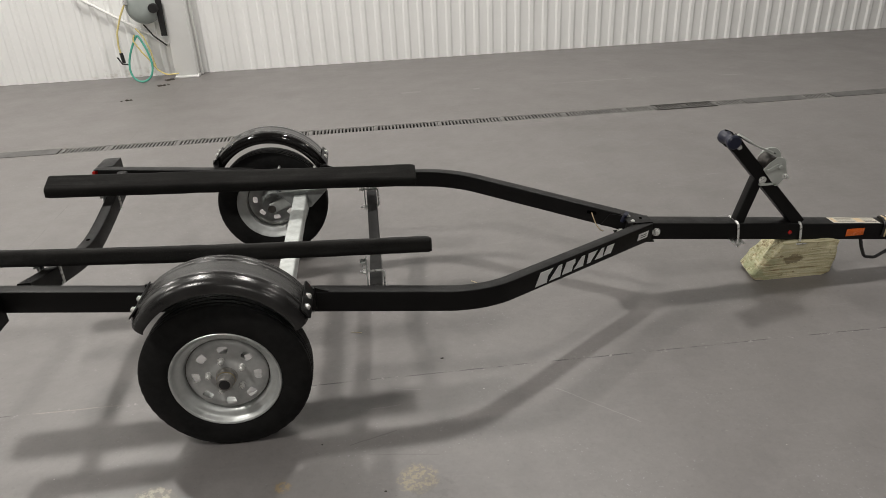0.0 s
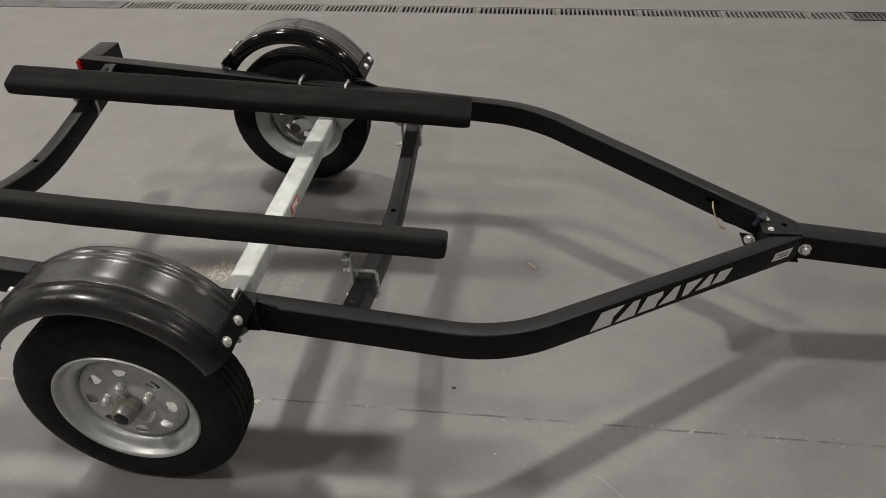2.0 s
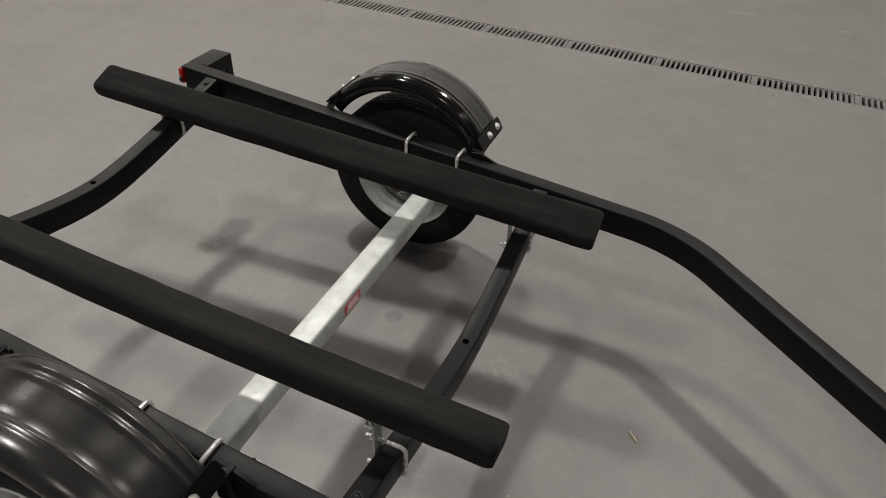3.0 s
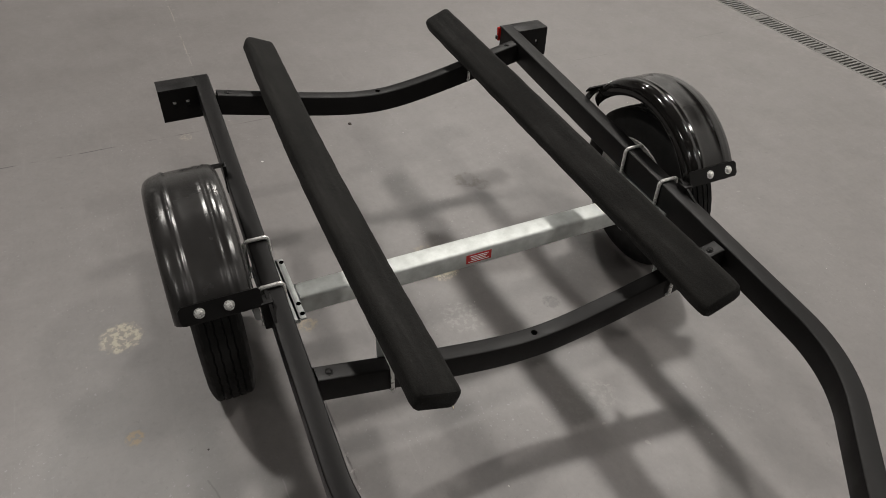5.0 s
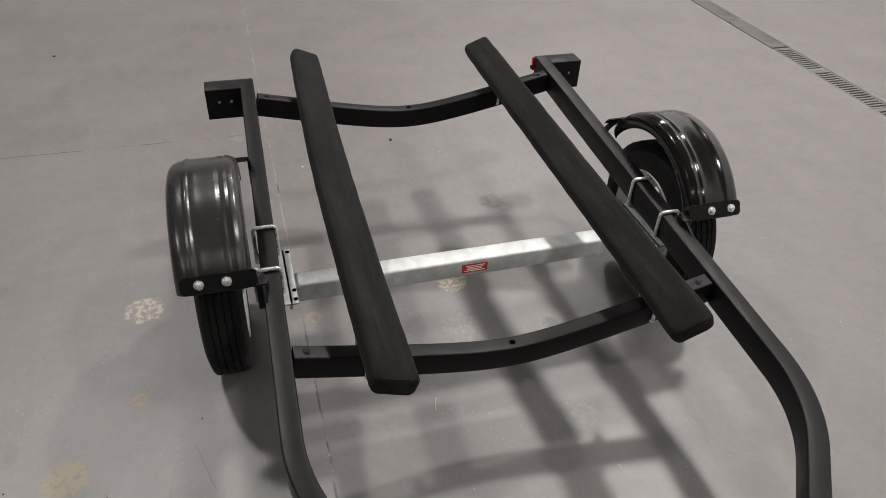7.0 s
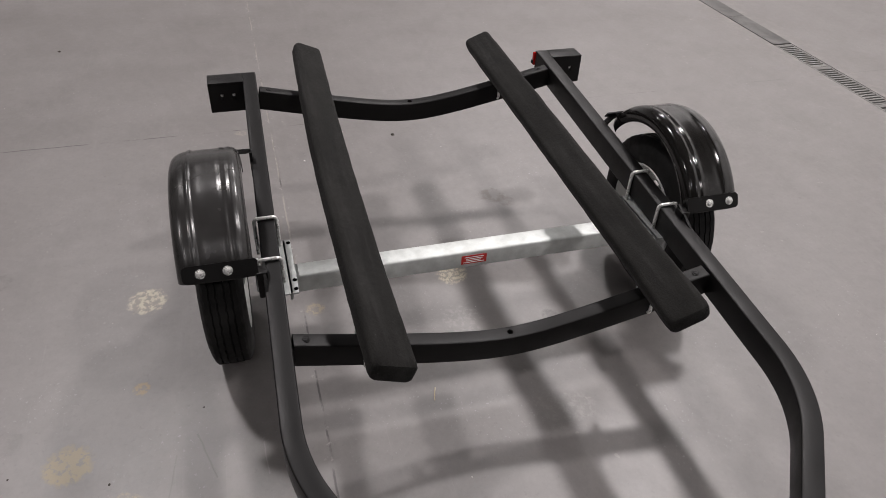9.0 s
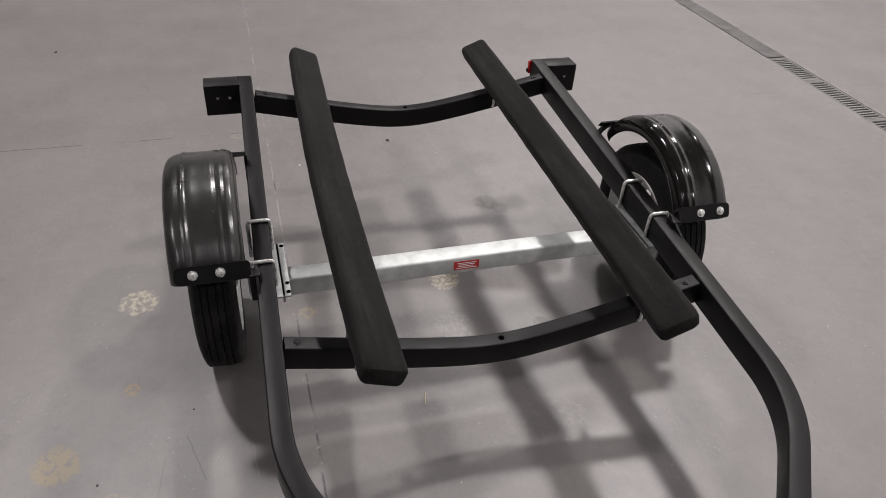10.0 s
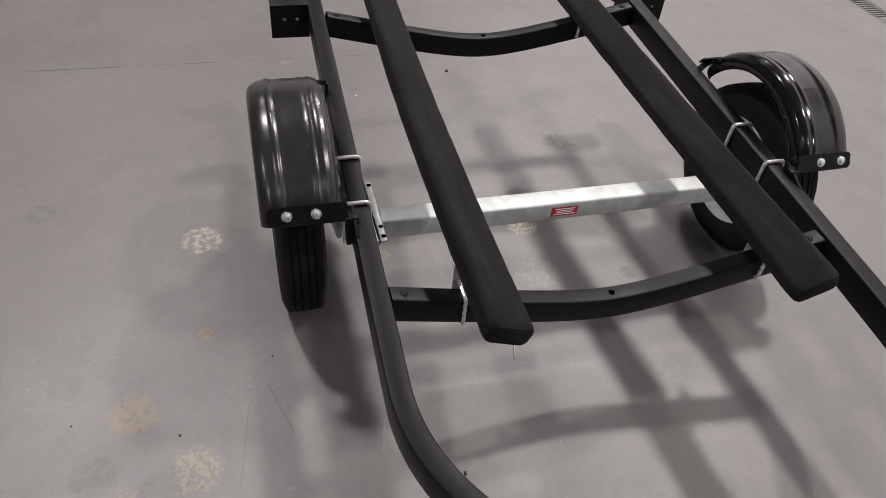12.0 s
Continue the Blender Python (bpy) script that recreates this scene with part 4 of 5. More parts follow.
def build_wheel(s):
    yc = YC + s * 0.712
    wheel = thing("wheel", (HUB_X, yc, HUB_Z), "", "")
    wheel.parent = trailer
    tagged(wheel, "small trailer wheel on a silver steel rim")
    hw = 0.0575
    R = 0.267
    prof = [(0.158, -0.036), (0.164, -0.048), (0.18, -0.057), (0.205, -0.0605), (0.23, -0.059), (0.247, -0.054), (0.257, -0.0495)]
    tread = [(-0.0475, R - 0.006), (-0.043, R - 0.003)]
    edges = [-0.043, -0.030, -0.026, -0.0125, -0.0085, 0.0085, 0.0125, 0.026, 0.030, 0.043]
    for i in range(0, len(edges) - 1):
        a, b = edges[i], edges[i + 1]
        top = R - 0.0025 * (abs((a + b) / 2) / 0.043) ** 2
        depth = 0.0040 if i % 2 else 0.0
        tread += [(a + 0.0004, top - depth), (b - 0.0004, top - depth)]
    tread += [(0.043, R - 0.003), (0.0475, R - 0.006)]
    ring = prof + [(r, h) for h, r in tread] + [(r, -h) for r, h in reversed(prof)]
    bm = lathe(ring, (HUB_X, yc, HUB_Z), "y", sign=s, n=180, closed=False)
    bmesh.ops.delete(bm, geom=[f for f in bm.faces if len(f.verts) > 4], context="FACES")
    bm.verts.ensure_lookup_table()
    for k in range(len(prof) + 2, len(ring) - len(prof) - 2):
        for i in range(180):
            bm.verts[k * 180 + i].co.y += 0.0008 * (1 if (i // 2) % 2 else -1)
    for v in bm.verts:
        v.co.z = max(v.co.z, 0.0)
    tyre = part("tyre", bm, RUBBER, wheel, "black rubber tyre with ribbed tread", sharp=30)
    # mould line and lettering band on the sidewall
    part("sidewall_bead", lathe([(0.176, 0.0545), (0.178, 0.0562), (0.181, 0.0562), (0.183, 0.0552)], (HUB_X, yc, HUB_Z), "y", sign=s, n=72, closed=True), RUBBER, tyre)
    # rim barrel
    barrel = [(0.172, 0.050), (0.1735, 0.054), (0.171, 0.0575), (0.166, 0.057), (0.1625, 0.052), (0.159, 0.042), (0.153, 0.036), (0.146, 0.035), (0.138, 0.030), (0.1335, 0.022), (0.131, 0.014),
              (0.131, -0.03), (0.146, -0.040), (0.158, -0.043), (0.167, -0.057), (0.1725, -0.0585), (0.1745, -0.053), (0.162, -0.04), (0.148, -0.036), (0.135, -0.027), (0.135, 0.012), (0.1375, 0.02), (0.142, 0.026), (0.15, 0.031), (0.162, 0.038), (0.1665, 0.046)]
    rim = part("rim", lathe(barrel, (HUB_X, yc, HUB_Z), "y", sign=s, n=72, closed=True), RIM_PAINT, wheel, "silver steel rim with eight slots and five nuts", sharp=50)
    # slotted disc
    bm = bmesh.new()
    seg = 240
    rows = [(0.028, 0.030), (0.043, 0.029), (0.052, 0.024), (0.066, 0.023)]
    rows += [(0.080 + 0.00175 * i, 0.0265 + 0.0025 * math.sin(math.pi * i / 20)) for i in range(21)]
    rows += [(0.1185, 0.0245), (0.122, 0.022), (0.1255, 0.015), (0.1262, -0.002)]

    def hole_place(i, j):
        """Distance from the middle of the nearest slot (1 on its edge), and that slot's angle."""
        step = 2 * math.pi / 8
        a = 2 * math.pi * j / seg
        mid = (math.floor((a + 0.42) / step) + 0.5) * step - 0.42
        v = Vector(((rows[i][0] - 0.0965) / 0.0125, (a - mid) / 0.165))
        return v * ((v.x ** 4 + v.y ** 4) ** 0.25 / max(v.length, 1e-6)), mid

    def spot(r, a, h):
        return Vector((HUB_X + r * math.cos(a), yc + s * h, HUB_Z + r * math.sin(a)))

    grid = [[bm.verts.new(spot(r, 2 * math.pi * j / seg, h)) for j in range(seg)] for r, h in rows]
    kept, gone = set(), set()
    for i in range(len(rows) - 1):
        for j in range(seg):
            corners = [(i, j), (i, (j + 1) % seg), (i + 1, (j + 1) % seg), (i + 1, j)]
            if sum(hole_place(*c)[0].length < 1 for c in corners) >= 3:
                gone.update(corners)
                continue
            kept.update(corners)
            bm.faces.new([grid[p][q] for p, q in corners])
    for i, j in kept & gone:
        off, mid = hole_place(i, j)
        off /= (off.x ** 4 + off.y ** 4) ** 0.25
        grid[i][j].co = spot(0.0965 + 0.0125 * off.x, mid + 0.165 * off.y, rows[i][1])
    bmesh.ops.delete(bm, geom=[v for v in bm.verts if not v.link_faces], context="VERTS")
    bmesh.ops.solidify(bm, geom=bm.faces[:], thickness=0.003)
    part("rim_disc", bm, DISC_PAINT, rim, "dull grey slotted wheel disc", sharp=45)
    # a dark ring colours in the shade of the gap between disc and barrel
    part("disc_gap_shade", lathe([(0.1256, 0.010), (0.1315, 0.010), (0.1315, 0.014), (0.1256, 0.014)], (HUB_X, yc, HUB_Z), "y", sign=s, n=72, closed=True), DARK_STEEL, rim)
    for i in range(5):
        a = radians(90 + 72 * i + 10)
        p = (HUB_X + 0.057 * math.cos(a), yc + s * 0.023, HUB_Z + 0.057 * math.sin(a))
        part("lug_nut", lathe([(0.0125, 0), (0.0115, 0.004), (0.0098, 0.006), (0.0098, 0.017), (0.007, 0.021), (0.0055, 0.021), (0.0055, 0.026), (0.0004, 0.027)], p, "y", sign=s, n=10), ZINC, rim)
    hub = part("hub", lathe([(0.034, -0.02), (0.034, 0.03), (0.0335, 0.0340), (0.0285, 0.0360), (0.0275, 0.0480), (0.0285, 0.0500), (0.0285, 0.0545), (0.026, 0.0560), (0.025, 0.0760), (0.022, 0.0800), (0.0175, 0.0800), (0.016, 0.0765), (0.0004, 0.0760)], (HUB_X, yc, HUB_Z), "y", sign=s, n=36), HUB_STEEL, wheel, "dull brownish grease cap with a dark rubber plug")
    part("rubber_plug", lathe([(0.0165, 0.0768), (0.0165, 0.0815), (0.013, 0.0835), (0.0004, 0.0830)], (HUB_X, yc, HUB_Z), "y", sign=s, n=24), PLASTIC_BLACK, hub)
    part("hub_ring", lathe([(0.0292, 0.0505), (0.0292, 0.0535), (0.028, 0.0535), (0.028, 0.0505)], (HUB_X, yc, HUB_Z), "y", sign=s, n=30, closed=True), BRASS, hub, "brass-coloured ring")
    part("inner_hub", lathe([(0.03, -0.06), (0.045, -0.055), (0.047, -0.01), (0.062, 0.004), (0.066, 0.014), (0.0004, 0.016)], (HUB_X, yc, HUB_Z), "y", sign=s, n=36), BRACKET_STEEL, wheel)
    return wheel


FENDER = [(0.6165, 0.311), (0.6165, 0.325), (0.618, 0.335), (0.622, 0.345), (0.629, 0.3525), (0.637, 0.3552), (0.641, 0.356), (0.645, 0.3575), (0.6485, 0.3575), (0.6525, 0.3561), (0.657, 0.3555), (0.6615, 0.3563), (0.6655, 0.3575), (0.6695, 0.3574), (0.6735, 0.356),
          (0.680, 0.3555), (0.705, 0.356), (0.725, 0.3555), (0.739, 0.355), (0.7435, 0.356), (0.7475, 0.3587), (0.7515, 0.3587), (0.756, 0.3555), (0.761, 0.354), (0.769, 0.353), (0.778, 0.350), (0.788, 0.345), (0.796, 0.336), (0.8005, 0.325), (0.801, 0.312)]


FENDER_X, FENDER_Z, FENDER_IN = 0.019, 0.333, 0.055


def fender_point(r, a, y):
    r -= FENDER_IN
    return Vector((FENDER_X + r * math.sin(a), y, FENDER_Z + r * math.cos(a)))


def build_fender(s):
    bm = bmesh.new()
    n, a0, a1 = 56, radians(-56), radians(65.5)
    outer, inner = [], []
    wide = 1.0 if s < 0 else 0.935
    crest = 1.0 if s < 0 else 0.3562          # the outer bead is flatter on the far fender
    profile = [(0.617 + (y - 0.617) * wide, min(r, crest) if y > 0.7 else r) for y, r in FENDER]
    for i in range(n + 1):
        a = a0 + (a1 - a0) * i / n
        edge = min(i, n - i)
        drop = 0.004 if edge == 0 else 0.0
        outer.append([bm.verts.new(fender_point(r - drop, a, YC + s * y)) for y, r in profile])
        inner.append([bm.verts.new(fender_point(r - drop - 0.0025, a, YC + s * (y - 0.0025 * (1 if y > 0.765 else -1 if y < 0.622 else 0)))) for y, r in profile])
    m = len(FENDER)
    for i in range(n):
        for j in range(m - 1):
            bm.faces.new((outer[i][j], outer[i][j + 1], outer[i + 1][j + 1], outer[i + 1][j]))
            bm.faces.new((inner[i][j + 1], inner[i][j], inner[i + 1][j], inner[i + 1][j + 1]))
        for j in (0, m - 1):
            bm.faces.new((outer[i][j], outer[i + 1][j], inner[i + 1][j], inner[i][j]))
    for i in (0, n):
        for j in range(m - 1):
            bm.faces.new((outer[i][j], outer[i][j + 1], inner[i][j + 1], inner[i][j]))
    fender = part("fender", bm, DUSTY_FENDER if s < 0 else FENDER_PAINT, trailer, "dusty black stamped steel fender" if s < 0 else "glossy black stamped steel fender", sharp=50)
    for end in (1, -1):
        # flat strap over the fender's end, with a leg down to the rail
        a = radians(60.5 if end > 0 else -50.5)
        t = Vector((math.cos(a), 0, -math.sin(a))) * end      # away along the fender
        nrm = Vector((math.sin(a), 0, math.cos(a)))
        base = fender_point(0.3575, a, 0)
        outline = [(0.606, 0.024), (0.606, -0.016), (0.612, -0.022), (0.778, -0.022), (0.786, -0.014), (0.786, 0.014), (0.778, 0.022), (0.64, 0.022)]
        if end < 0:
            outline = [(0.586, 0.013), (0.586, -0.013), (0.768, -0.020), (0.774, -0.014), (0.774, 0.014), (0.768, 0.020)]
        outline = [(u if u < 0.7 else 0.7 + (u - 0.7) * (1.0 if s < 0 else 0.86), v) for u, v in outline]
        place = lambda u, v, w: base + Vector((0, YC + s * u, 0)) + t * v + nrm * w
        strap = part("fender_bracket", plate(outline, 0.0045, place), BLACK_PAINT, trailer)
        zr = on(base.x, 0).z
        if end > 0:
            # a folded leg down to the rail, and a web along the rail's outer side
            y0, y1 = sorted((YC + s * 0.5845, YC + s * 0.612))
            part("rail_tab", box((base.x - 0.018, y0, zr - 0.026), (base.x + 0.016, y1, base.z - 0.012), 0.003), BLACK_PAINT, strap)
            web = [(base.x - 0.02, base.z - 0.004), (base.x + 0.012, base.z - 0.014), (base.x + 0.062, zr + 0.032), (base.x + 0.078, zr + 0.006), (base.x + 0.066, zr - 0.016), (base.x - 0.02, zr - 0.024)]
            part("rail_web", plate(web, 0.007, lambda u, v, w: Vector((u, YC + s * (0.589 + w), v))), BLACK_PAINT, strap)
        else:
            if s < 0:
                part("rail_tab", box((base.x - 0.013, YC - 0.592, zr - 0.02), (base.x + 0.013, YC - 0.5825, base.z + 0.004), 0.002), BLACK_PAINT, strap)
            else:
                # bent from the rail's side up to the fender's inner edge
                line = [(base.x, YC + 0.5845, zr + 0.004), (base.x, YC + 0.586, zr + 0.028), (base.x, YC + 0.592, zr + 0.04), (base.x - 0.002, YC + 0.606, base.z - 0.012), (base.x - 0.004, YC + 0.624, base.z - 0.004)]
                part("rail_tab", sweep(line, rounded(0.006, 0.024, 0.002), up=(1, 0, 0)), BLACK_PAINT, strap)
        for y in (0.678, 0.743):
            p = base + Vector((0, YC + s * y, 0)) + nrm * 0.0045
            part("bolt", bolt_head(p, nrm, 0.0085, 0.009), ZINC, strap)
    return fender


def build_light_bracket(s):
    """Folded plate at the rail's rear end: a top, a front lip with two slots and an outer edge."""
    bm = bmesh.new()
    top = on(-0.70, 0, 0.038).z
    ys = sorted((YC + s * 0.580, YC + s * 0.70))
    inner = sorted((YC + s * 0.536, YC + s * 0.586))
    box((-0.742, ys[0], top - 0.004), (-0.668, ys[1], top), 0.001, bm)
    box((-0.742, inner[0], top - 0.004), (-0.728, inner[1], top), 0.001, bm)
    # lip built as strips round two slots
    z0, z1 = top - 0.108, top - 0.004
    cuts = [0.580, 0.612, 0.622, 0.652, 0.662, 0.70]
    for k, (a, b) in enumerate(zip(cuts, cuts[1:])):
        lo, hi = sorted((YC + s * a, YC + s * b))
        if k in (1, 3):
            box((-0.672, lo, z0), (-0.668, hi, z0 + 0.046), 0, bm)
            box((-0.672, lo, z0 + 0.066), (-0.668, hi, z1), 0, bm)
        else:
            box((-0.672, lo, z0), (-0.668, hi, z1), 0, bm)
    box((-0.69, ys[0], z0), (-0.672, ys[1], z0 + 0.004), 0.001, bm)
    bracket = part("light_bracket", bm, BLACK_PAINT, trailer, "black folded tail light bracket")
    lo, hi = sorted((YC + s * 0.592, YC + s * 0.692))
    part("lamp_body", box((-0.738, lo, top - 0.114), (-0.676, hi, top - 0.052), 0.005), PLASTIC_BLACK, bracket, "black plastic lamp body")
    for y in (0.617, 0.657):
        part("mounting_nut", lathe([(0.0065, 0), (0.0065, 0.006)], (-0.6785, YC + s * y, top - 0.047), "x", n=6), ZINC, bracket)
    if s > 0:
        lens = part("tail_light", box((-0.748, YC + 0.528, top - 0.056), (-0.7335, YC + 0.590, top - 0.005), 0.004), RED_LENS, trailer, "small red tail light lens")
        part("light_housing", box((-0.746, YC + 0.5215, top - 0.05), (-0.735, YC + 0.5295, top - 0.034), 0.004), PLASTIC_BLACK, lens)


def build_winch_stand():
    y = YC
    before = set(trailer.children)

    def bar(p, q, w, d, name, parent, round_end=True):
        p, q = Vector((p[0], y, p[1])), Vector((q[0], y, q[1]))
        k = [0, 0.06, 0.94, 0.985, 1]
        sc = [(1, 1), (1, 1), (1, 1), (1, 0.85), (1, 0.55)]
        return part(name, sweep([p.lerp(q, i) for i in k], rounded(d, w, 0.006), up=(1, 0, 0.6), scales=sc), BLACK_PAINT, parent)

    post = bar((2.312, 0.258), (1.952, 0.662), 0.053, 0.056, "winch_post", trailer)
    bar((2.036, 0.272), (2.104, 0.506), 0.044, 0.044, "winch_brace", trailer)
    for s in (-1, 1):
        part("stand_bolt", bolt_head((2.108, y + s * 0.0282, 0.477), (0, s, 0), 0.0115, 0.011), ZINC, post)
        part("roller_bolt", bolt_head((1.982, y + s * 0.0282, 0.630), (0, s, 0), 0.011, 0.01), ZINC, post)
    for x in (2.024, 2.31):
        w, h = 0.045, 0.045
        c = on(x, 0)
        pts = [(x + 0.012, y - w, c.z - h - 0.02), (x, y - w, c.z + h), (x, y + w, c.z + h), (x + 0.012, y + w, c.z - h - 0.02)]
        ub = part("u_bolt", rod(pts, 0.0052, bend=0.016), ZINC, trailer, "zinc U-bolt round the tongue")
        part("clamp_plate", box((x - 0.012, y - 0.058, c.z - h - 0.004), (x + 0.034, y + 0.058, c.z - h + 0.001), 0.001), ZINC, ub)
        for s in (-1, 1):
            part("nut", lathe([(0.009, 0), (0.009, 0.008)], (x + 0.011, y + s * w, c.z - h - 0.012), "z", n=6), ZINC, ub)
    roller = lathe([(0.006, -0.05), (0.024, -0.05), (0.0295, -0.044), (0.0295, -0.034), (0.022, -0.012), (0.02, 0), (0.022, 0.012), (0.0295, 0.034), (0.0295, 0.044), (0.024, 0.05), (0.006, 0.05)], (1.951, y, 0.656), "y", n=32)
    part("bow_roller", roller, BLUE_ROLLER, trailer, "dark blue rubber bow roller")
    for s in (-1, 1):
        ear = plate([(1.925, 0.642), (1.955, 0.615), (2.0, 0.60), (2.012, 0.63), (1.975, 0.678), (1.945, 0.69)], 0.005, lambda u, v, w: Vector((u, y + s * (0.0285 + w), v)))
        part("roller_ear", ear, BLACK_PAINT, post)
    # winch: two plated cheeks, drum with strap, shaft and pawl
    winch = part("winch", box((2.095, y - 0.04, 0.455), (2.165, y + 0.04, 0.462), 0.001), WINCH_STEEL, trailer, "zinc-plated hand winch with strap")
    cheek = [(2.0967, 0.5273), (2.1238, 0.5560), (2.1500, 0.5749), (2.1746, 0.5732), (2.1910, 0.5568), (2.1951, 0.5314), (2.2041, 0.5011), (2.1959, 0.4814), (2.1713, 0.4519), (2.1582, 0.4502)]
    for s in (-1, 1):
        part("cheek", plate(cheek, 0.004, lambda u, v, w: Vector((u, y + s * (0.036 + w), v))), WINCH_STEEL, winch)
        part("shaft_end", bolt_head((2.1951, y + s * 0.0405, 0.4920), (0, s, 0), 0.009, 0.02), ZINC, winch)
        part("drum_nut", bolt_head((2.1680, y + s * 0.0405, 0.5355), (0, s, 0), 0.009, 0.012), WINCH_STEEL, winch)
    part("drum", lathe([(0.0004, -0.035), (0.03, -0.035), (0.03, 0.035), (0.0004, 0.035)], (2.1377, y, 0.5462), "y", n=24), DARK_STEEL, winch)
    part("pawl", sweep([(2.1115, y - 0.043, 0.5191), (2.1623, y - 0.043, 0.5437)], rounded(0.005, 0.014, 0.002)), WINCH_STEEL, winch)
    part("winch_strap", sweep([(2.15, y, 0.586), (2.09, y, 0.61), (2.02, y, 0.648), (1.985, y, 0.672)], rounded(0.045, 0.005, 0.002)), PLASTIC_BLACK, winch, "dark webbing strap")
    part("snap_hook", rod([(2.135, y - 0.028, 0.594), (2.06, y - 0.03, 0.628), (1.995, y - 0.02, 0.668), (1.985, y, 0.672), (2.0, y + 0.02, 0.668), (2.06, y + 0.02, 0.63)], 0.0045, bend=0.01), WINCH_STEEL, winch)
    part("gear", lathe([(0.05, -0.004), (0.052, 0), (0.05, 0.004), (0.02, 0.004), (0.02, -0.004)], (2.168, y + 0.047, 0.54), "y", n=36), WINCH_STEEL, winch)
    for ob in set(trailer.children) - before:
        ob.location += Vector((0.018, 0, -0.006))


for side in (-1, 1):
    build_rail(side)
build_tongue()
REAR_TOP, FRONT_TOP = 0.442, 0.319
build_crossmember(-0.615, REAR_TOP, (0.541, 0.536), 0.536)
build_crossmember(0.496, FRONT_TOP, (0.421, 0.427), 0.556)
for side in (-1, 1):
    build_bunk(side)
    build_bunk_bracket(side, -0.615, 0.509, 0.535, 0.336)
    build_bunk_bracket(side, 0.496, 0.390 if side < 0 else 0.402, 0.470, 0.386)
build_axle()
for side in (-1, 1):
    build_wheel(side)
    build_fender(side)
    build_light_bracket(side)
build_winch_stand()


# ---- loose things on the floor ----
def build_block():
    """A split timber offcut lying under the tongue, one end hewn off on a slant."""
    bm = bmesh.new()
    y0, y1 = -0.045, 0.12
    side = [(2.112, 0.024), (2.124, 0.006), (2.17, 0.0), (2.21, 0.0), (2.45, 0.0), (2.485, 0.012), (2.497, 0.09), (2.502, 0.160), (2.42, 0.176), (2.31, 0.178), (2.240, 0.172), (2.19, 0.112), (2.138, 0.058)]
    rows = []
    depth = [0.0, 0.05, 0.3, 0.6, 0.9, 1.0]
    cx = sum(p[0] for p in side) / len(side)
    cz = sum(p[1] for p in side) / len(side)
    for k in depth:
        shrink = 0.95 if k in (0.0, 1.0) else 1.0
        skew = 0.03 * k
        rows.append([bm.verts.new((cx + (x - cx) * shrink + skew + 0.022, y0 + (y1 - y0) * k, max(0.0, cz + (z - cz) * (shrink if z > 0.03 else 1)))) for x, z in side])
    for a, b in zip(rows, rows[1:]):
        for i in range(len(side)):
            j = (i + 1) % len(side)
            bm.faces.new((a[i], a[j], b[j], b[i]))
    bm.faces.new(rows[0])
    bm.faces.new(rows[-1][::-1])
    bmesh.ops.triangulate(bm, faces=[f for f in bm.faces if len(f.verts) > 4])
    bmesh.ops.subdivide_edges(bm, edges=bm.edges[:], cuts=3, use_grid_fill=True)
    for v in bm.verts:
        if v.co.z > 0.004 and v.co.z < 0.178:
            v.co += Vector(noise.noise_vector(v.co * 22)) * 0.006 + Vector((0, noise.noise(Vector((v.co.x * 5, 0, v.co.z * 60))), 0)) * 0.003
        v.co.z = max(v.co.z, 0.0)
    ob = part("wood_block", bm, WOOD, None, sharp=55)
    tagged(ob, "rough split pine block propping up the trailer tongue", "wood block")


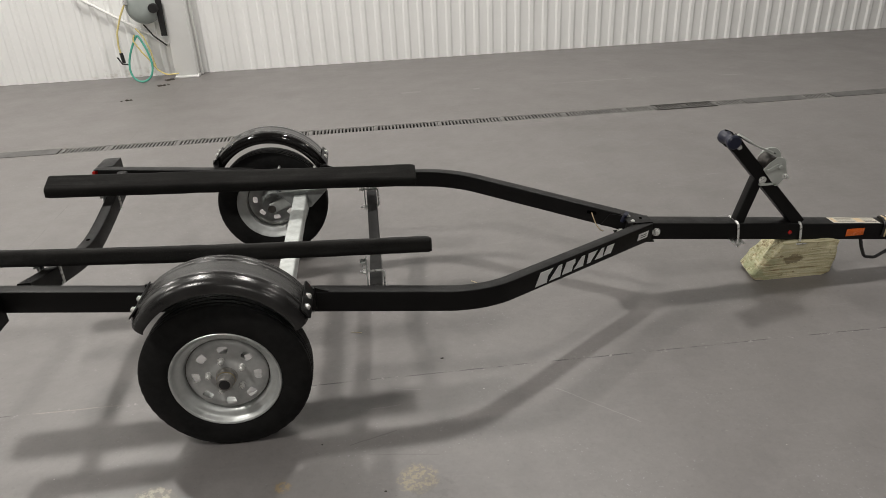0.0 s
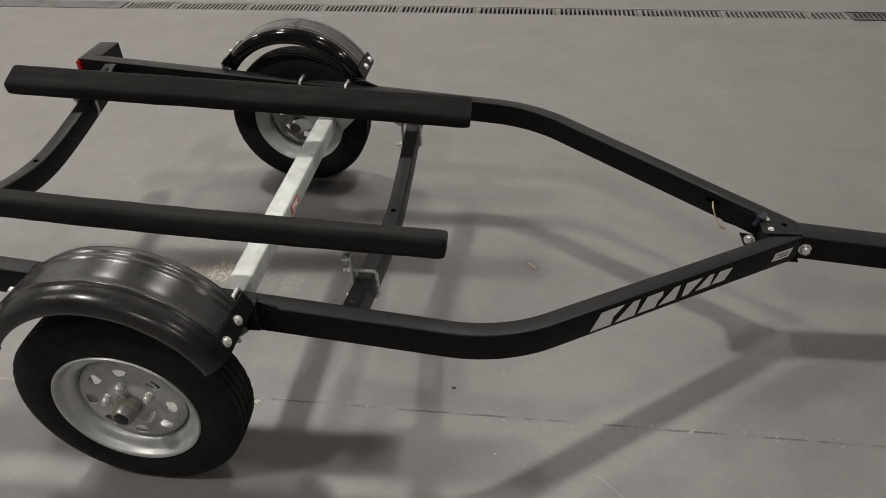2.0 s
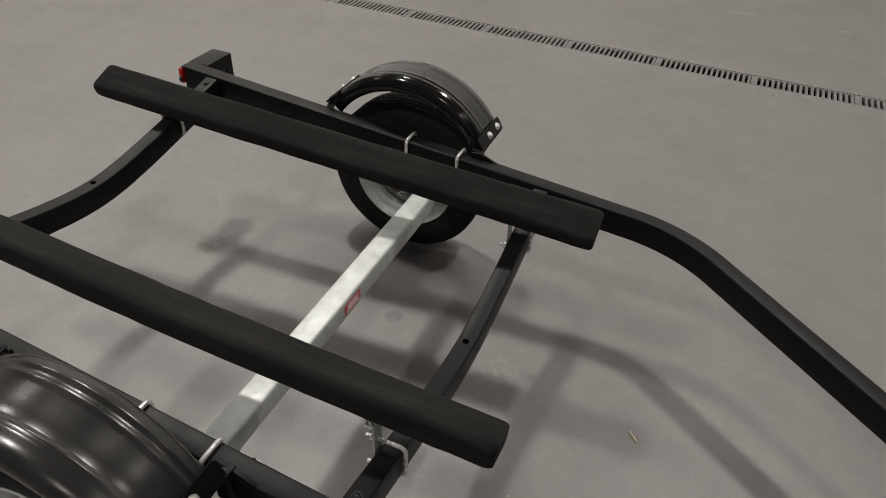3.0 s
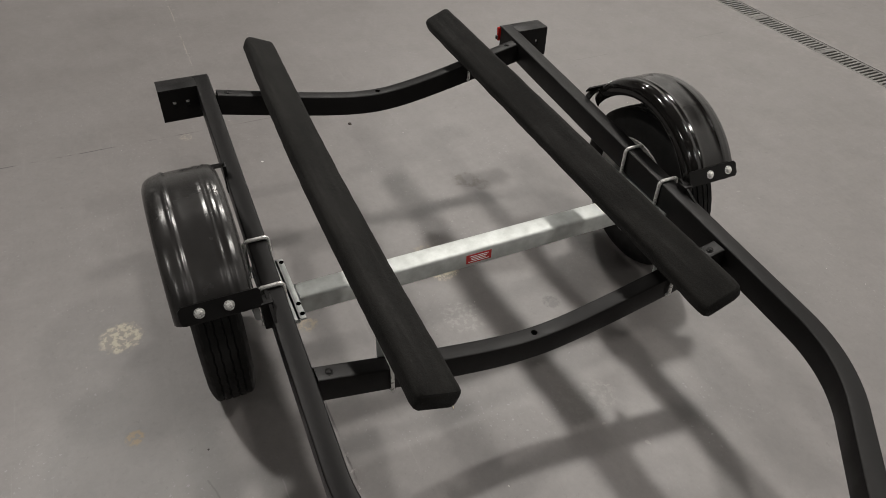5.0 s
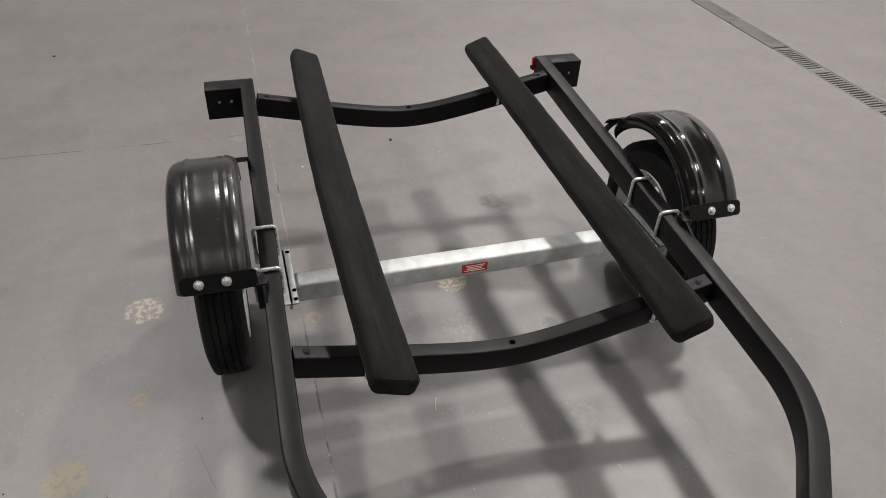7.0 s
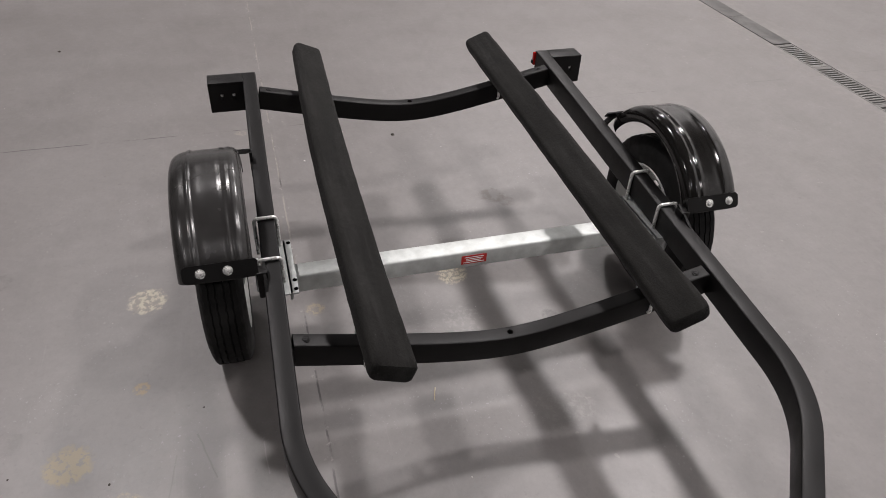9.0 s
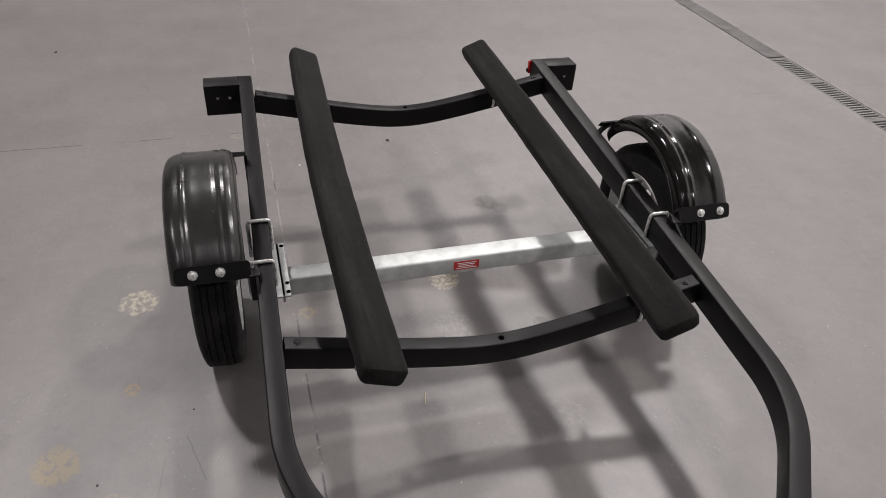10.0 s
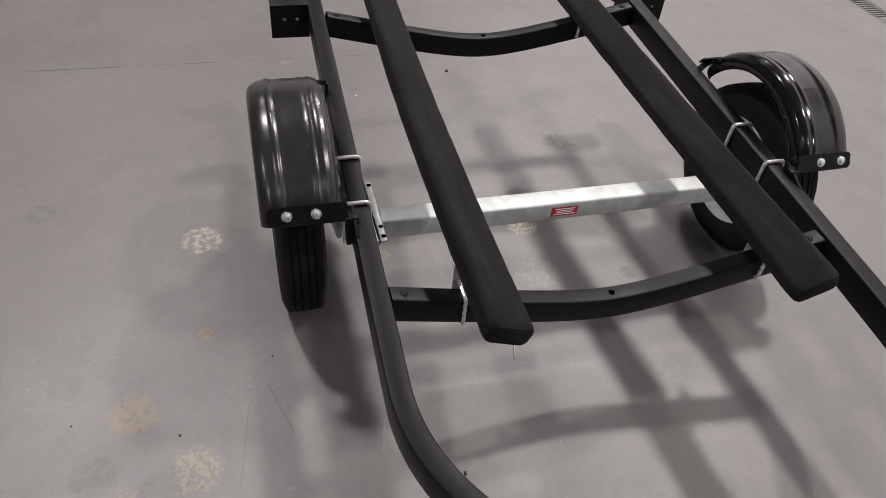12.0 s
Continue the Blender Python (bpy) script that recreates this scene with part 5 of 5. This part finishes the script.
def build_hose_reel():
    reel = thing("hose_reel", (-1.680, 5.270, 0.72), "grey-green wall hose reel with yellow and teal hoses", "hose reel")
    c = (-1.675, 5.010, 0.73)
    part("drum_cover", lathe([(0.0004, 0.0), (0.06, 0.0), (0.12, 0.008), (0.155, 0.03), (0.172, 0.07), (0.172, 0.15), (0.16, 0.17), (0.0004, 0.17)], c, "y", n=48), REEL_GREY, reel)
    part("hub_knob", lathe([(0.0004, -0.03), (0.04, -0.03), (0.047, -0.02), (0.047, 0.03), (0.0004, 0.03)], (-1.560, 5.010, 0.715), "y", n=28), PLASTIC_BLACK, reel)
    part("wall_arm", box((-1.720, 5.170, 0.68), (-1.640, 5.265, 0.80), 0.006), PLASTIC_BLACK, reel)
    part("strap", sweep([(-1.505, 5.040, 0.80), (-1.512, 5.040, 0.60), (-1.512, 5.040, 0.44)], rounded(0.06, 0.012, 0.004), up=(0, 1, 0)), PLASTIC_BLACK, reel)
    part("swivel", rod([(-1.815, 5.030, 0.83), (-1.825, 5.020, 0.76)], 0.025, n=12), ZINC, reel)
    part("yellow_hose", rod([(-1.820, 5.020, 0.78), (-1.890, 5.010, 0.66), (-1.960, 5.010, 0.5), (-1.980, 5.010, 0.36), (-1.970, 5.010, 0.29)], 0.0095, bend=0.2), HOSE_YELLOW, reel)
    gun = part("spray_gun", rod([(-1.970, 5.010, 0.30), (-1.960, 5.010, 0.2)], 0.018, n=10), PLASTIC_BLACK, reel, "black spray gun")
    part("trigger", rod([(-2.015, 5.010, 0.26), (-1.980, 5.010, 0.19), (-1.910, 5.010, 0.18)], 0.008), PLASTIC_BLACK, gun)
    loop = []
    for i in range(33):
        a = math.pi * (0.5 - 2 * i / 32)
        squeeze = 0.2 + 0.8 * ((1 - math.sin(a)) / 2) ** 0.7
        loop.append((-1.790 + 0.15 * math.cos(a) * squeeze + 0.012 * math.sin(a), 4.990 + 0.03 * math.sin(a), 0.235 + 0.225 * math.sin(a)))
    part("teal_hose", rod(loop, 0.0105), HOSE_TEAL, reel)
    part("yellow_hose", rod([(-1.800, 5.010, 0.47), (-1.825, 5.000, 0.42), (-1.760, 5.000, 0.30), (-1.690, 5.000, 0.2), (-1.640, 5.000, 0.11), (-1.560, 5.000, 0.055), (-1.480, 5.000, 0.06), (-1.440, 5.010, 0.06)], 0.008, bend=0.1), HOSE_YELLOW, reel)
    part("yellow_hose", rod([(-1.780, 5.030, 0.53), (-1.720, 5.030, 0.44), (-1.680, 5.030, 0.3), (-1.670, 5.030, 0.2), (-1.660, 5.030, 0.14)], 0.0075, bend=0.1), HOSE_YELLOW, reel)
    part("dark_cord", rod([(-1.700, 5.050, 0.56), (-1.620, 5.050, 0.44), (-1.510, 5.055, 0.34)], 0.008, bend=0.2), PLASTIC_BLACK, reel)
    bm = rod([(-2.380, 5.220, 0.86), (-1.530, 5.220, 0.32)], 0.014)
    tagged(part("brace_rod", bm, WHITE_STEEL, None), "white diagonal brace rod along the ribbed wall", "brace rod", kind="structure")


def build_debris():
    bm = rod([(0.915, 0.185, 0.003), (0.921, 0.175, 0.004), (0.930, 0.168, 0.004), (0.938, 0.160, 0.003)], 0.0022, bend=0.01)
    tagged(part("wood_shaving", bm, SHAVING, None), "pale curled wood shaving on the floor", "wood shaving")
    bm = rod([(0.366, -0.148, 0.002), (0.388, -0.155, 0.003), (0.412, -0.1615, 0.002)], 0.0014)
    tagged(part("straw", bm, SHAVING, None), "short pale straw on the floor", "straw")
    rng = random.Random(4)
    bm = bmesh.new()
    for _ in range(110):
        x, y = rng.uniform(-3.2, 3.2), rng.uniform(-1.7, 2.6)
        r = rng.uniform(0.001, 0.003)
        h = r * 0.7
        a = rng.uniform(0, 6.28)
        pts = [bm.verts.new((x + r * rng.uniform(0.6, 1.5) * math.cos(a + k * 1.57), y + r * math.sin(a + k * 1.57), 0.0)) for k in range(4)]
        tip = bm.verts.new((x, y, h))
        bm.faces.new(pts[::-1])
        for k in range(4):
            bm.faces.new((pts[k], pts[(k + 1) % 4], tip))
    ob = part("floor_grit", bm, GRIT, None)
    tagged(ob, "scattered pale grit and paint chips on the floor", "grit", kind="stuff")
    for x, y, r in ((0.176, -0.493, 0.012), (0.154, -0.472, 0.009), (-1.02, -0.36, 0.006)):
        bm = bmesh.new()
        ring = [(x + r * rng.uniform(0.35, 1.2) * math.cos(k * 0.57), y + r * rng.uniform(0.3, 1.0) * math.sin(k * 0.57)) for k in range(11)]
        plate(ring, 0.0012, lambda u, v, w: Vector((u, v, w)), bm)
        tagged(part("paint_chip", bm, PAINT_CHIP, None), "small white paint chip lying on the floor", "paint chip", "paint chips")
    bm = bmesh.new()
    for x, y, r in ((-1.175, 0.066, 0.012), (0.716, -0.392, 0.007), (-2.479, -1.534, 0.012), (0.475, -1.037, 0.006), (0.276, -0.804, 0.005), (0.40, -1.284, 0.004), (-1.54, 4.76, 0.022), (-1.575, 4.74, 0.026), (-1.51, 4.79, 0.018), (-1.60, 4.765, 0.014), (-1.75, 4.2, 0.022), (-1.715, 4.205, 0.018), (-1.80, 4.19, 0.012), (-1.55, 4.98, 0.034), (-1.52, 5.01, 0.028), (-1.585, 5.0, 0.022)):
        start = len(bm.verts)
        lathe([(r, 0.0), (r * 0.75, r * 0.5), (0.0004, r * 0.7)], (x, y, 0.0), "z", n=7, bm=bm)
        bm.verts.ensure_lookup_table()
        for v in bm.verts[start:]:
            k = 0.7 + 0.6 * noise.noise(v.co * 90 + Vector((3, 7, 1)))
            v.co = Vector((x + (v.co.x - x) * k * 1.3, y + (v.co.y - y) * k, v.co.z * k))
    tagged(part("dark_crumbs", bm, DARK_DIRT, None), "dark crumbs of dirt on the floor", "dirt", kind="stuff")


build_block()
build_hose_reel()
build_debris()
